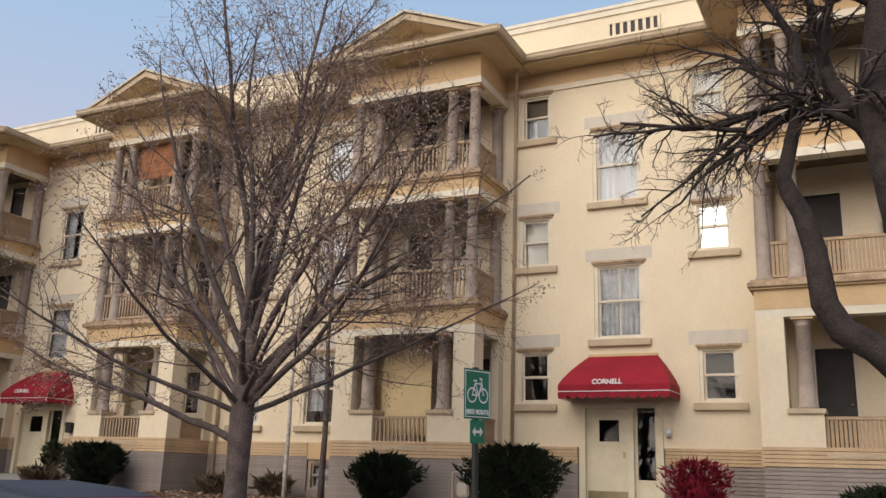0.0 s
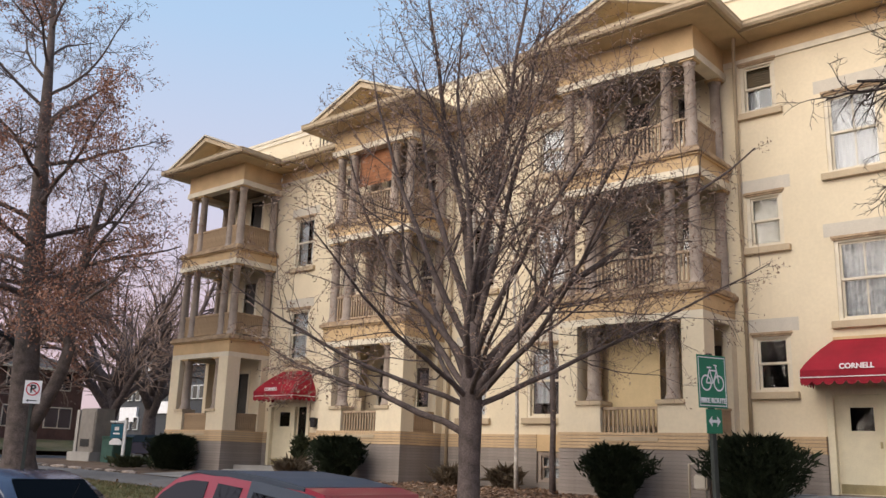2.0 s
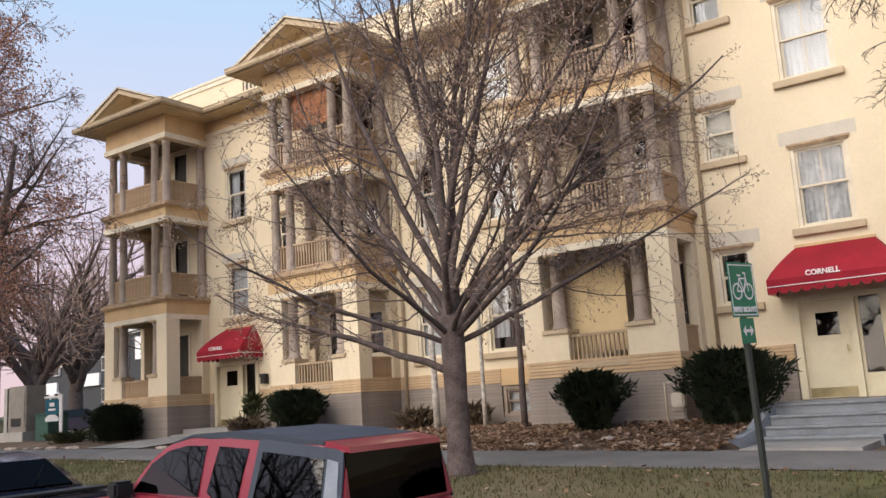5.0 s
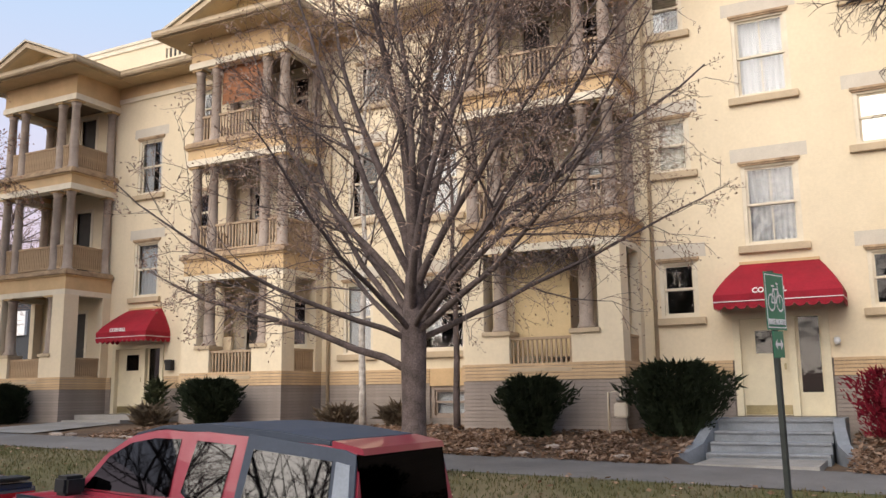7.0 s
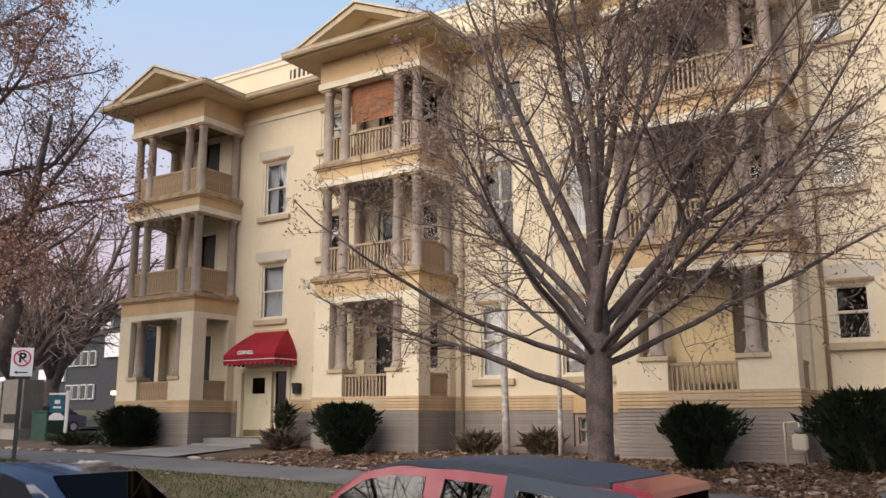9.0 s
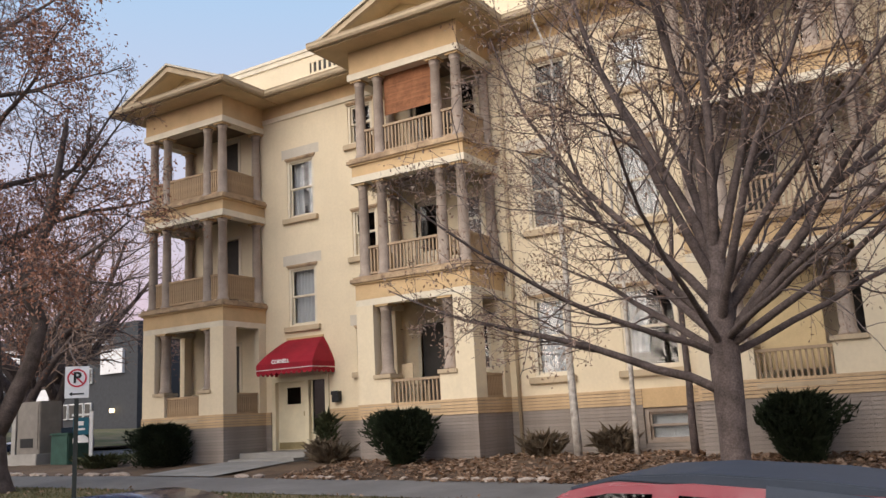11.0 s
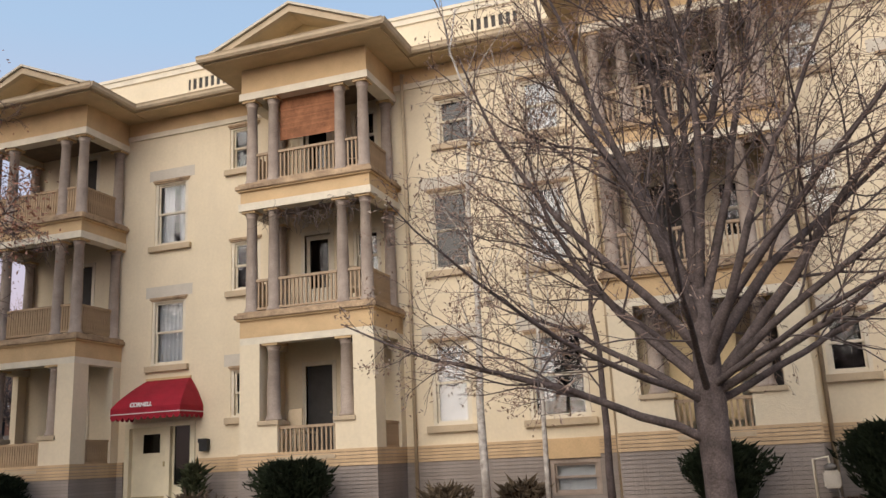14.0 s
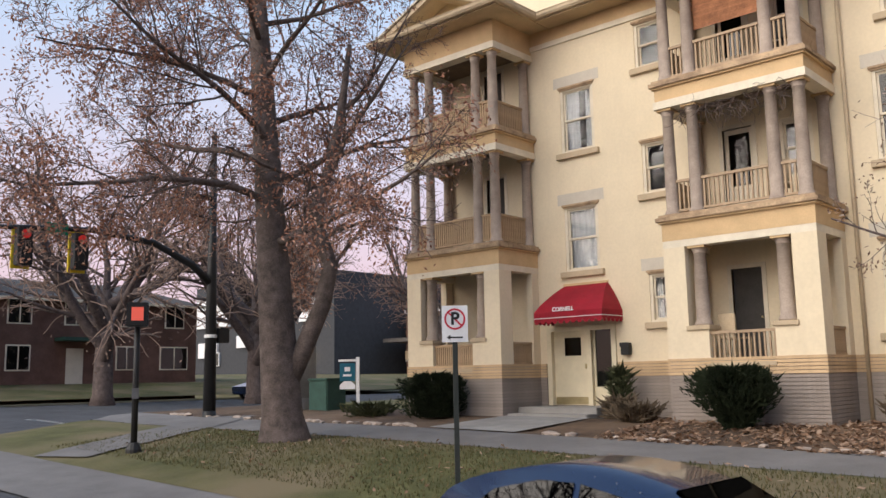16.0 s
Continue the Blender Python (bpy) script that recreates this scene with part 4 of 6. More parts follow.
def plant_tree(name, label, seed, base, limbs, spec, trunk_pts, trunk_r, bark, twig, leaf, leaf_size, leaf_per, leaf_drop, leaf_spread, stems=(), patch=None):
    """limbs: (point on trunk, direction, length, radius)."""
    tr = Tree(seed)
    t = thing(name, label, "tree", *base)
    t.matrix_world = Matrix.Identity(4)
    part("trunk", Mesh().tube(trunk_pts, trunk_r, 16), bark, t, smooth=True)
    for sp, sr in stems:
        part("stem", Mesh().tube(sp, sr, 12), bark, t, smooth=True)
    for p, d, length, radius in limbs:
        tr.grow(Vector(p), Vector(d), length, radius, 0, spec)
    for lm in tr.limbs:
        part("limb", lm, bark, t, smooth=True)
    tagged(part("branchwork", tr.mid, bark, t, smooth=True), kind="stuff")
    tagged(part("twigwork", tr.fine, twig, t, "bare fine twigs"), kind="stuff")
    if leaf:
        lv = leaves_mesh(tr.tips, tr.r, leaf_size, leaf_per, leaf_drop, leaf_spread, patch)
        tagged(part("crown", lv, leaf, t, "sparse dry leaves and buds left on the twigs"), kind="stuff")
    return t, tr


bx, by = -9.66, 12.0
bz = land_z(bx, by) - 0.05
fork = 2.74


def elm_crown(p):
    """Below 1 inside the egg shaped crown, which is widest low down."""
    h = p.z - fork
    wide = lerp(h, [(-0.9, 1.0), (-0.3, 2.6), (0.6, 4.3), (1.9, 5.0), (3.5, 4.9), (5.4, 4.1), (7.2, 2.9), (8.8, 1.5), (9.8, 0.4)])
    off = 0.07 * max(0.0, h)
    return math.hypot(p.x - bx - off, p.y - by - 0.6 * off) / wide if -0.9 < h < 9.9 else 9.0


ELM = dict(segs=(11, 8, 6, 4), taper=(0.14, 0.22, 0.35, 0.6), wander=(0.075, 0.11, 0.13, 0.16), rise=(0.004, 0.012, 0.0, -0.03), kids=(14, 8, 6), full=(6, 2.4, 1.1),
           start=(0.24, 0.16, 0.12), angle=(44, 46, 48), ratio=(0.46, 0.46, 0.5), thin=(0.34, 0.5, 0.62), min=0.005, crown=elm_crown)
lr = random.Random(17)
aims = [(-0.90, -0.36, 0.52, 0.0, 0.08), (-0.80, 0.35, 0.55, 0.12, 0.07), (0.86, -0.25, 0.52, 0.18, 0.075), (0.82, 0.42, 0.40, 0.1, 0.066), (-0.1, -0.9, 0.52, 0.2, 0.06), (0.05, 0.9, 0.5, 0.2, 0.06), (-0.60, -0.66, 0.46, 0.1, 0.06), (0.66, -0.68, 0.42, 0.25, 0.06),
        (0.9, 0.1, 0.78, 0.3, 0.075), (-0.85, -0.05, 0.85, 0.3, 0.075)]
for i in range(14):
    az_, lean = i * 2.4 + lr.uniform(-0.25, 0.25), 0.06 + 0.92 * ((13 - i) / 13)
    aims.append((lean * math.cos(az_), lean * math.sin(az_), 1.0, 0.25 + 1.2 * (i / 13), 0.085 if i % 3 else 0.105))
limbs = []
for ax_, ay_, az_, up, rad_ in aims:
    up = up * 1.25 + (0.35 if up else 0.0)
    p0, d0, far = Vector((bx + 0.06 * ax_, by + 0.06 * ay_, fork + up)), Vector((ax_, ay_, az_)).normalized(), 1.0
    while elm_crown(p0 + d0 * far) < 0.97 and far < 10:
        far += 0.1
    limbs.append((p0, d0, far * lr.uniform(0.86, 1.0), rad_ * 0.82))
plant_tree("street_tree", "bare grey street tree with a dense rounded crown of twigs", 5, (bx, by, bz), limbs, ELM,
           [(bx + 0.03, by, bz - 0.2), (bx + 0.02, by, bz + 0.1), (bx, by, bz + 0.5), (bx, by, bz + 1.2), (bx, by, fork - 0.1), (bx, by, fork + 0.45), (bx + 0.02, by, fork + 1.1), (bx + 0.03, by, fork + 2.3)],
           [0.32, 0.24, 0.20, 0.185, 0.195, 0.205, 0.17, 0.08], BARK, TWIG, PODS, 0.03, 3, 0.5, 0.06)


# street tree whose dark limbs hang in from beyond the near entrance
OAK = dict(segs=(8, 6, 5, 4), taper=(0.3, 0.3, 0.35, 0.5), wander=(0.14, 0.16, 0.18, 0.2), rise=(-0.01, -0.03, -0.05, -0.06), kids=(14, 11, 9), full=(3.0, 1.5, 0.75),
           start=(0.1, 0.1, 0.1), angle=(46, 46, 46), ratio=(0.5, 0.5, 0.5), thin=(0.5, 0.5, 0.6), min=0.0045)
nx, ny = 1.35, 11.2
nz = land_z(nx, ny) - 0.05
plant_tree("street_tree", "dark bare street tree with crooked hanging limbs", 11, (nx, ny, nz),
           [((-0.53, ny, 7.9), (-0.3, 0, 1.0), 2.2, 0.06), ((0.25, ny, 6.9), (-0.95, -0.1, 0.15), 2.3, 0.075), ((-0.55, ny, 7.1), (-0.9, 0.1, -0.25), 2.4, 0.06),
            ((0.4, ny, 6.0), (-0.1, 0.1, 1.0), 3.2, 0.15), ((-0.5, ny, 7.35), (-0.7, 0.2, 0.6), 2.2, 0.05), ((0.5, ny, 8.2), (-0.8, -0.2, 0.6), 2.6, 0.07),
            ((-1.3, ny, 6.75), (-0.8, 0.1, -0.5), 1.7, 0.035), ((-1.2, ny, 6.8), (-0.95, -0.2, -0.1), 2.0, 0.04), ((-0.6, ny, 7.0), (-0.75, 0.3, -0.5), 2.2, 0.04)],
           OAK, [(nx, ny, nz - 0.2), (nx, ny, nz + 0.3), (nx - 0.05, ny, nz + 1.4), (0.75, ny, 3.4), (0.62, ny, 4.6), (0.45, ny, 5.8), (0.3, ny, 6.9), (0.5, ny, 8.3), (0.6, ny, 10.5)],
           [0.42, 0.33, 0.29, 0.27, 0.24, 0.22, 0.2, 0.17, 0.08], DARKBARK, TWIGDARK, None, 0, 0, 0, 0,
           [([(0.8, ny, 3.0), (0.45, ny, 3.5), (0.1, ny, 3.89), (-0.25, ny, 4.12), (-0.42, ny, 4.45), (-0.49, ny, 5.15), (-0.6, ny, 5.6), (-0.74, ny, 5.9), (-0.79, ny, 6.1), (-0.7, ny, 6.43), (-0.55, ny, 7.0), (-0.51, ny, 7.4), (-0.53, ny, 8.05)],
             [0.2, 0.19, 0.18, 0.175, 0.165, 0.14, 0.125, 0.115, 0.10, 0.09, 0.08, 0.07, 0.055])])

# great tree at the corner, rust leaves still hanging
GREAT = dict(segs=(10, 7, 5, 4), taper=(0.2, 0.25, 0.3, 0.5), wander=(0.10, 0.13, 0.16, 0.2), rise=(0.0, -0.02, -0.05, -0.08), kids=(14, 11, 13), full=(5, 2.3, 0.95),
             start=(0.18, 0.12, 0.1), angle=(48, 48, 48), ratio=(0.46, 0.46, 0.5), thin=(0.42, 0.5, 0.6), min=0.007)
gx, gy = -26.3, 11.95
gz = land_z(gx, gy) - 0.1
glimbs = []
gr = random.Random(3)


def on_trunk(h, out=0.0, side=0.0):
    return (gx - 0.067 * h + out + 0.78 * side, gy - 0.034 * h + 0.62 * side, gz + h)


for i in range(26):
    h = 4.4 + i * 0.47
    az = i * 2.4 + gr.uniform(-0.3, 0.3)
    up = 0.10 + 0.045 * i
    glimbs.append((on_trunk(h), (math.cos(az), math.sin(az), up), (6.2 - 0.15 * i) * (1.0 - 0.22 * max(0.0, 0.78 * math.cos(az) + 0.62 * math.sin(az)) * (i < 14)), 0.10 - 0.0026 * i))
glimbs += [(on_trunk(4.4, 0, 1.0), (0.6, 0.4, 0.4), 2.2, 0.06), (on_trunk(6.0, 0, 1.45), (0.5, 0.2, 0.9), 3.6, 0.08),
           (on_trunk(5.6, 0, 1.2), (-0.1, -0.9, 0.3), 3.0, 0.06), (on_trunk(7.4, 0, 1.75), (0.7, 0.5, 0.6), 3.0, 0.06)]


def rust_patch(p):
    """Leaves hang on in drifts, thickest low in the crown."""
    side = 0.78 * (p.x - gx) + 0.62 * (p.y - gy)
    return max(0.04, min(1.0, 0.60 + 1.6 * noise.noise(Vector(p) * 0.45) - 0.055 * max(0.0, p.z - gz - 7.0) - 0.22 * max(0.0, side - 2.2)))


plant_tree("corner_tree", "tall grey trunked tree with rust brown leaves still hanging", 21, (gx, gy, gz), glimbs, GREAT,
           [(gx + 0.02, gy, gz - 0.2), (gx + 0.01, gy, gz + 0.15), on_trunk(0.6), on_trunk(2.2), on_trunk(4.5), on_trunk(8), on_trunk(12), on_trunk(17)],
           [0.78, 0.56, 0.45, 0.40, 0.34, 0.26, 0.16, 0.04], CORNERBARK, CORNERTWIG, RUSTLEAF, 0.05, 4, 0.5, 0.15,
           [([on_trunk(1.2, 0, 0.1), on_trunk(2.0, 0, 0.55), on_trunk(3.0, 0, 1.05), on_trunk(3.9, 0, 1.3), on_trunk(4.5, 0, 1.1), on_trunk(5.1, 0, 1.0), on_trunk(6.0, 0, 1.4), on_trunk(7.2, 0, 1.75), on_trunk(9.0, 0, 2.1)],
             [0.24, 0.21, 0.19, 0.175, 0.165, 0.15, 0.135, 0.11, 0.05])], rust_patch)

# trees across the side street and further off
LOW = dict(segs=(7, 6, 5), taper=(0.25, 0.3, 0.5), wander=(0.09, 0.13, 0.18), rise=(0.05, 0.04, 0.0), kids=(11, 9), full=(6, 2.8), start=(0.2, 0.1), angle=(40, 44), ratio=(0.5, 0.5), thin=(0.42, 0.4), min=0.012)


def far_tree(x, y, z, h, seed, leaf, label, lean=0.0):
    r = random.Random(seed)
    limbs = []
    for i in range(9):
        az = i * 2.4 + r.uniform(-0.4, 0.4)
        limbs.append(((x, y, z + h * (0.14 + 0.025 * i)), (math.cos(az) * 0.8, math.sin(az) * 0.8, r.uniform(0.5, 1.3)), h * r.uniform(0.5, 0.72), 0.022 * h))
    plant_tree("bare_tree", label, seed, (x, y, z), limbs, LOW, [(x, y, z - 0.3), (x, y, z + 0.3), (x, y, z + h * 0.15), (x, y, z + h * 0.4)], [0.05 * h, 0.036 * h, 0.032 * h, 0.016 * h],
               BARK, TWIG, leaf, 0.08, 2, 0.4, 0.35)


for x, y, h, sd, lf, lb in [(-46.9, 26.0, 12.5, 31, None, "bare tree with low spreading forks across the side street"), (-50.5, 20.0, 13.0, 32, DRYLEAF, "bare tree with a few dry leaves on the far lawn"),
                            (-56.0, 34.0, 14, 33, DRYLEAF, "bare brown tree beside the far houses"), (-62.0, 12.0, 15, 34, DRYLEAF, "bare brown tree in front of the brick house"),
                            (-49.0, 42.0, 12, 36, RUSTLEAF, "rust leaved tree along the side street"),
                            (-60.0, 3.0, 14, 37, DRYLEAF, "bare brown tree along the far pavement"), (-43.0, 60.0, 13, 39, RUSTLEAF, "rust leaved tree far up the side street")]:
    far_tree(x, y, (far_z(x, y) if x < -50 else road_z(x) + 0.1), h, sd, lf, lb)
# trees on the other side of the street, mirrored in the window panes
for x, y, h, sd in [(-15, -11, 12, 41), (-3, -16, 10, 42), (9, -15, 9, 43)]:
    far_tree(x, y, road_z(x) + 0.1, h, sd, None, "bare tree on the opposite side of the street")

# slim birches by the wall
BIRCHSPEC = dict(segs=(6, 4), taper=(0.3, 0.5), wander=(0.1, 0.16), rise=(0.06, 0.02), kids=(9,), full=(1.8,), start=(0.1,), angle=(40,), ratio=(0.42,), thin=(0.5,), min=0.0045)
for x, y, h, r0, mt, seed, lf in ((-14.5, 18.05, 11.5, 0.095, BIRCH, 51, None), (-13.3, 18.4, 9.5, 0.06, BIRCH, 52, None), (-11.95, 18.0, 8.0, 0.085, BARK, 53, DRYLEAF)):
    z = bed_z(x)
    rr = random.Random(seed)
    tp = [(x + 0.02 * k * rr.uniform(-1, 1) - 0.012 * k, y + 0.015 * k * rr.uniform(-1, 1), z - 0.1 + h * k / 10) for k in range(11)]
    lb = [((tp[k][0], tp[k][1], tp[k][2]), (rr.uniform(-1, 1), rr.uniform(-1, 0.3), 0.9), rr.uniform(1.0, 2.0), 0.02) for k in (3, 4, 5, 6, 6, 7, 7, 8, 8, 9, 9)]
    plant_tree("birch", "slim pale birch standing against the house wall", seed, (x, y, z), lb, BIRCHSPEC, tp, [r0 * (1 - 0.085 * k) for k in range(11)], mt, TWIG, lf, 0.03, 2, 0.5, 0.08)


# ---- shrubs and fallen leaves ----
def shrub(x, y, w, h, material, label, seed, n=8000, size=0.068, narrow=0.55, name="yew_bush", spiky=0.5):
    r = random.Random(seed)
    t = thing(name, label, "bush", x, y, land_z(x, y) - 0.02)
    core = Mesh()
    core.lathe(0, 0, [(w * 0.24 * narrow, 0.05), (w * 0.28 * narrow, 0.15), (w * 0.22, h * 0.5), (w * 0.20, h * 0.72), (w * 0.08, h * 0.82)], 12)
    part("core", core, material, t)
    m = Mesh()
    for i in range(n):
        az, s = r.uniform(0, 2 * math.pi), r.random()
        zz = h * (0.03 + 0.93 * s ** 0.85)
        prof = narrow + (1 - narrow) * min(1, s / 0.55) if s < 0.62 else math.sqrt(max(0.0, 1 - ((s - 0.62) / 0.42) ** 2))
        lump = 1 + 0.2 * math.sin(az * 3 + seed) + 0.16 * math.sin(az * 5 + s * 7 + seed * 2) + 0.16 * math.sin(az * 9 + s * 17 + seed)
        rad = w * 0.5 * prof * lump * r.uniform(0.5, 1.0)
        p = Vector((math.cos(az) * rad, math.sin(az) * rad * 0.8, zz))
        d = (Vector((math.cos(az), math.sin(az), r.uniform(0.2, 1.5))) + Vector((r.gauss(0, 0.4), r.gauss(0, 0.4), r.gauss(0, 0.3)))).normalized()
        L = size * r.uniform(0.6, 1.5) * (1 + (spiky + 0.7 * r.random()) * (r.random() < 0.16))
        sd = d.orthogonal().normalized() * L * 0.16
        sd.rotate(Matrix.Rotation(r.uniform(0, 6.28), 3, d))
        m.face(p - d * L * 0.3, p + sd, p + d * L, p - sd)
        up = d.cross(sd).normalized() * L * 0.16
        m.face(p - d * L * 0.3, p + up, p + d * L, p - up)
    tagged(part("foliage", m, material, t), kind="stuff")
    return t


shrub(-9.8, 17.12, 1.4, 1.28, YEW, "dark green yew bush spreading from a narrow foot", 1, narrow=0.4, spiky=0.7)
shrub(-6.9, 17.5, 1.8, 1.5, YEW, "large dark green yew bush with ragged shoots", 2, n=11000, spiky=0.8)
shrub(-18.4, 17.1, 1.65, 1.3, YEW, "dark green yew bush spreading from a narrow foot", 3, narrow=0.3, spiky=0.9)
shrub(-26.7, 17.15, 1.8, 1.2, YEW, "rounded dark green yew bush beside the corner bay", 4, narrow=0.75)
shrub(0.3, 17.1, 1.7, 1.0, YEW, "low dark green yew bush", 5)
shrub(-3.2, 17.7, 1.25, 1.3, REDBUSH, "crimson leaved barberry bush beside the steps", 6, n=2200, size=0.07, name="barberry_bush", narrow=0.5)
DRYSHRUB = mat("dry_stalks", (0.16, 0.12, 0.08), rough=0.95, var=0.2, scale=6, bump=0)
GREENSHRUB = mat("winter_green_shrub", (0.075, 0.085, 0.04), rough=0.9, var=0.25, scale=6, bump=0)
for x, y, w, h, sd, mt in ((-21.8, 18.3, 0.8, 0.5, 61, DRYSHRUB), (-21.0, 17.6, 1.1, 0.4, 62, DRYSHRUB), (-22.15, 18.9, 0.55, 1.25, 63, GREENSHRUB), (-15.6, 18.6, 1.0, 0.5, 64, DRYSHRUB), (-14.0, 18.9, 0.9, 0.55, 65, DRYSHRUB), (-29.0, 17.0, 1.6, 0.35, 66, GREENSHRUB)):
    shrub(x, y, w, h, mt, "dry brown winter shrub in the planting bed", sd, n=500, size=0.13, narrow=0.6, name="winter_shrub")


FALLEN = island_leaf("fallen_leaf", (0.12, 0.065, 0.035), (0.28, 0.17, 0.105), (0.46, 0.33, 0.24))


def scatter(name, label, count, seed, area, size, material=FALLEN):
    r = random.Random(seed)
    m = Mesh()
    while len(m.f) < count:
        x, y, keep = area(r)
        if r.random() > keep:
            continue
        z = land_z(x, y) + r.uniform(0.01, 0.06)
        a = Vector((r.gauss(0, 1), r.gauss(0, 1), r.gauss(0, 0.35))).normalized() * size * r.uniform(0.6, 1.4)
        b = Vector((-a.y, a.x, r.gauss(0, 0.3) * size)) * 0.6
        p = Vector((x, y, z))
        m.face(p - a, p + b, p + a, p - b)
    return solid(name, m, material, label, "leaves", kind="stuff")


def bed_area(r):
    x, y = r.uniform(-20.5, 2.5), r.uniform(14.85, 17.9) if r.random() < 0.8 else r.uniform(17.9, 19.5)
    steps = -6.5 < x < -3.8
    return x, y, 0.0 if steps else (0.3 + 0.7 * (noise.noise(Vector((x * 0.7, y * 0.7, 3))) > -0.15)) * (1.0 if x > -14 else 0.35)


scatter("fallen_leaves", "brown and tan fallen leaves covering the planting bed", 20000, 71, bed_area, 0.066)
scatter("lawn_leaves", "scattered pale fallen leaves on the lawn", 700, 72, lambda r: (r.uniform(-30, 3), r.uniform(9.2, 13.2), 0.5), 0.05)
GRASS = island_leaf("grass_blade", (0.045, 0.055, 0.015), (0.10, 0.092, 0.033), (0.19, 0.15, 0.085))


def grass():
    r = random.Random(8)
    m = Mesh()
    for i in range(26000):
        x = r.uniform(-31, 1)
        y = r.uniform(9.0, 12.98)
        z = land_z(x, y)
        h, a = r.uniform(0.03, 0.075), r.uniform(0, 6.28)
        dx, dy = math.cos(a) * 0.012, math.sin(a) * 0.012
        m.face((x - dx, y - dy, z - 0.01), (x + dx, y + dy, z - 0.01), (x + r.gauss(0, 0.02), y + r.gauss(0, 0.02), z + h))
    return solid("grass", m, GRASS, "short dormant green and straw grass blades", "grass", kind="stuff")


grass()
# pale edging stones of the beds
STONE = mat("pale_edging_stone", (0.46, 0.38, 0.32), rough=0.9, var=0.15, scale=8, per_object=0.2)
er = random.Random(9)


def rock_data(seed):
    r = random.Random(seed)
    bm = bmesh.new()
    bmesh.ops.create_icosphere(bm, subdivisions=1, radius=0.5)
    for v in bm.verts:
        v.co *= r.uniform(0.75, 1.2)
        v.co.z *= 0.6
    me = bpy.data.meshes.new("edging_stone")
    bm.to_mesh(me)
    bm.free()
    me.materials.append(STONE)
    return me


rocks = [rock_data(i) for i in range(5)]
x = -36.0
while x < -14.0:
    if not -25.2 < x < -22.0 and er.random() < 0.85:
        s = er.uniform(0.14, 0.34)
        o = tagged(new("edging_stone", rocks[er.randrange(5)]), "pale rough stone edging the planting bed", "stone", "edging stones of the bed")
        o.matrix_world = pose(x, WALK_Y1 + er.uniform(0.05, 0.3), land_z(x, 15.2) + 0.02, 0, 0, er.uniform(0, 360)) @ Matrix.Diagonal((s * 1.3, s, s * 0.8, 1))
    x += er.uniform(0.22, 0.42)
for x, y, s in ((-8.9, 16.0, 0.3), (-8.4, 15.6, 0.22), (-10.3, 15.4, 0.25), (-9.2, 15.25, 0.2), (-7.4, 15.3, 0.25), (-12.2, 15.2, 0.25)):
    o = tagged(new("edging_stone", rocks[int(s * 100) % 5]), "pale rough stone among the fallen leaves", "stone", "edging stones of the bed")
    o.matrix_world = pose(x, y, land_z(x, y) + 0.03, 0, 0, s * 900) @ Matrix.Diagonal((s * 1.3, s, s * 0.7, 1))

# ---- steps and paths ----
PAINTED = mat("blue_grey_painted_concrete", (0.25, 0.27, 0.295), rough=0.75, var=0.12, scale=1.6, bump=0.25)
# treads paler than risers: the light on their tops put into the colour
TREADLIT = mat("lit_top_grey_tread", (0.29, 0.305, 0.325), rough=0.85, var=0.14, scale=2.2, bump=0.3)
st = thing("front_steps", "blue grey painted concrete steps with flared cheek walls", "steps", -5.17, 17.5, 1.2)
st.matrix_world = Matrix.Identity(4)
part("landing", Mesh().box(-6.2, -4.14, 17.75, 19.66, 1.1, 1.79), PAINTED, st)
part("tread", Mesh().box(-6.2, -4.14, 17.715, 19.66, 1.794, 1.84), TREADLIT, st, "landing slab coloured paler for the light on its top", bevel=0.012)
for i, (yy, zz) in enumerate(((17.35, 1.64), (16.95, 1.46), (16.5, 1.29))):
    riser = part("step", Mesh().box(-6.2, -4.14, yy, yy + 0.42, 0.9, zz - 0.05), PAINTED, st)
    part("tread", Mesh().box(-6.2, -4.14, yy - 0.035, yy + 0.42, zz - 0.046, zz), TREADLIT, riser, "tread with a rounded nosing, coloured paler for the light on it", bevel=0.012)
for sg, xw in ((-1, -6.2), (1, -4.14)):
    cw = Mesh()
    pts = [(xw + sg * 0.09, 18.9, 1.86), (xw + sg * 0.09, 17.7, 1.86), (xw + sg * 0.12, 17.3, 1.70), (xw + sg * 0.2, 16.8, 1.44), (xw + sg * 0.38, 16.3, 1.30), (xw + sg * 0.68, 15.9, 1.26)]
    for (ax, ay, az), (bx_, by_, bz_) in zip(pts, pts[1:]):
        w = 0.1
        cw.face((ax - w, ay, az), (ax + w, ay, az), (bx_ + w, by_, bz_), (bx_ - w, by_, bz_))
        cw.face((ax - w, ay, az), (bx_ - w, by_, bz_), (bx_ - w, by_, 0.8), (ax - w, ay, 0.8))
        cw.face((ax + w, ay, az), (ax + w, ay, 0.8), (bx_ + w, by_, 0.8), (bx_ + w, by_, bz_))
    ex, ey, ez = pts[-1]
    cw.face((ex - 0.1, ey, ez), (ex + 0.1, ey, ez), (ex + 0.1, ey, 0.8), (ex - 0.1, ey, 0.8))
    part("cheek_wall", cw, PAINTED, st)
solid("path_near", Mesh().box(-6.1, -4.2, WALK_Y1 - 0.02, 16.52, 0.7, 1.205), CONCRETE, "short concrete path up to the front steps", "path", kind="structure")
fs = thing("door_step", "low pale concrete stoop of the far entrance", "steps", -23.7, 18.5, 1.6)
fs.matrix_world = Matrix.Identity(4)
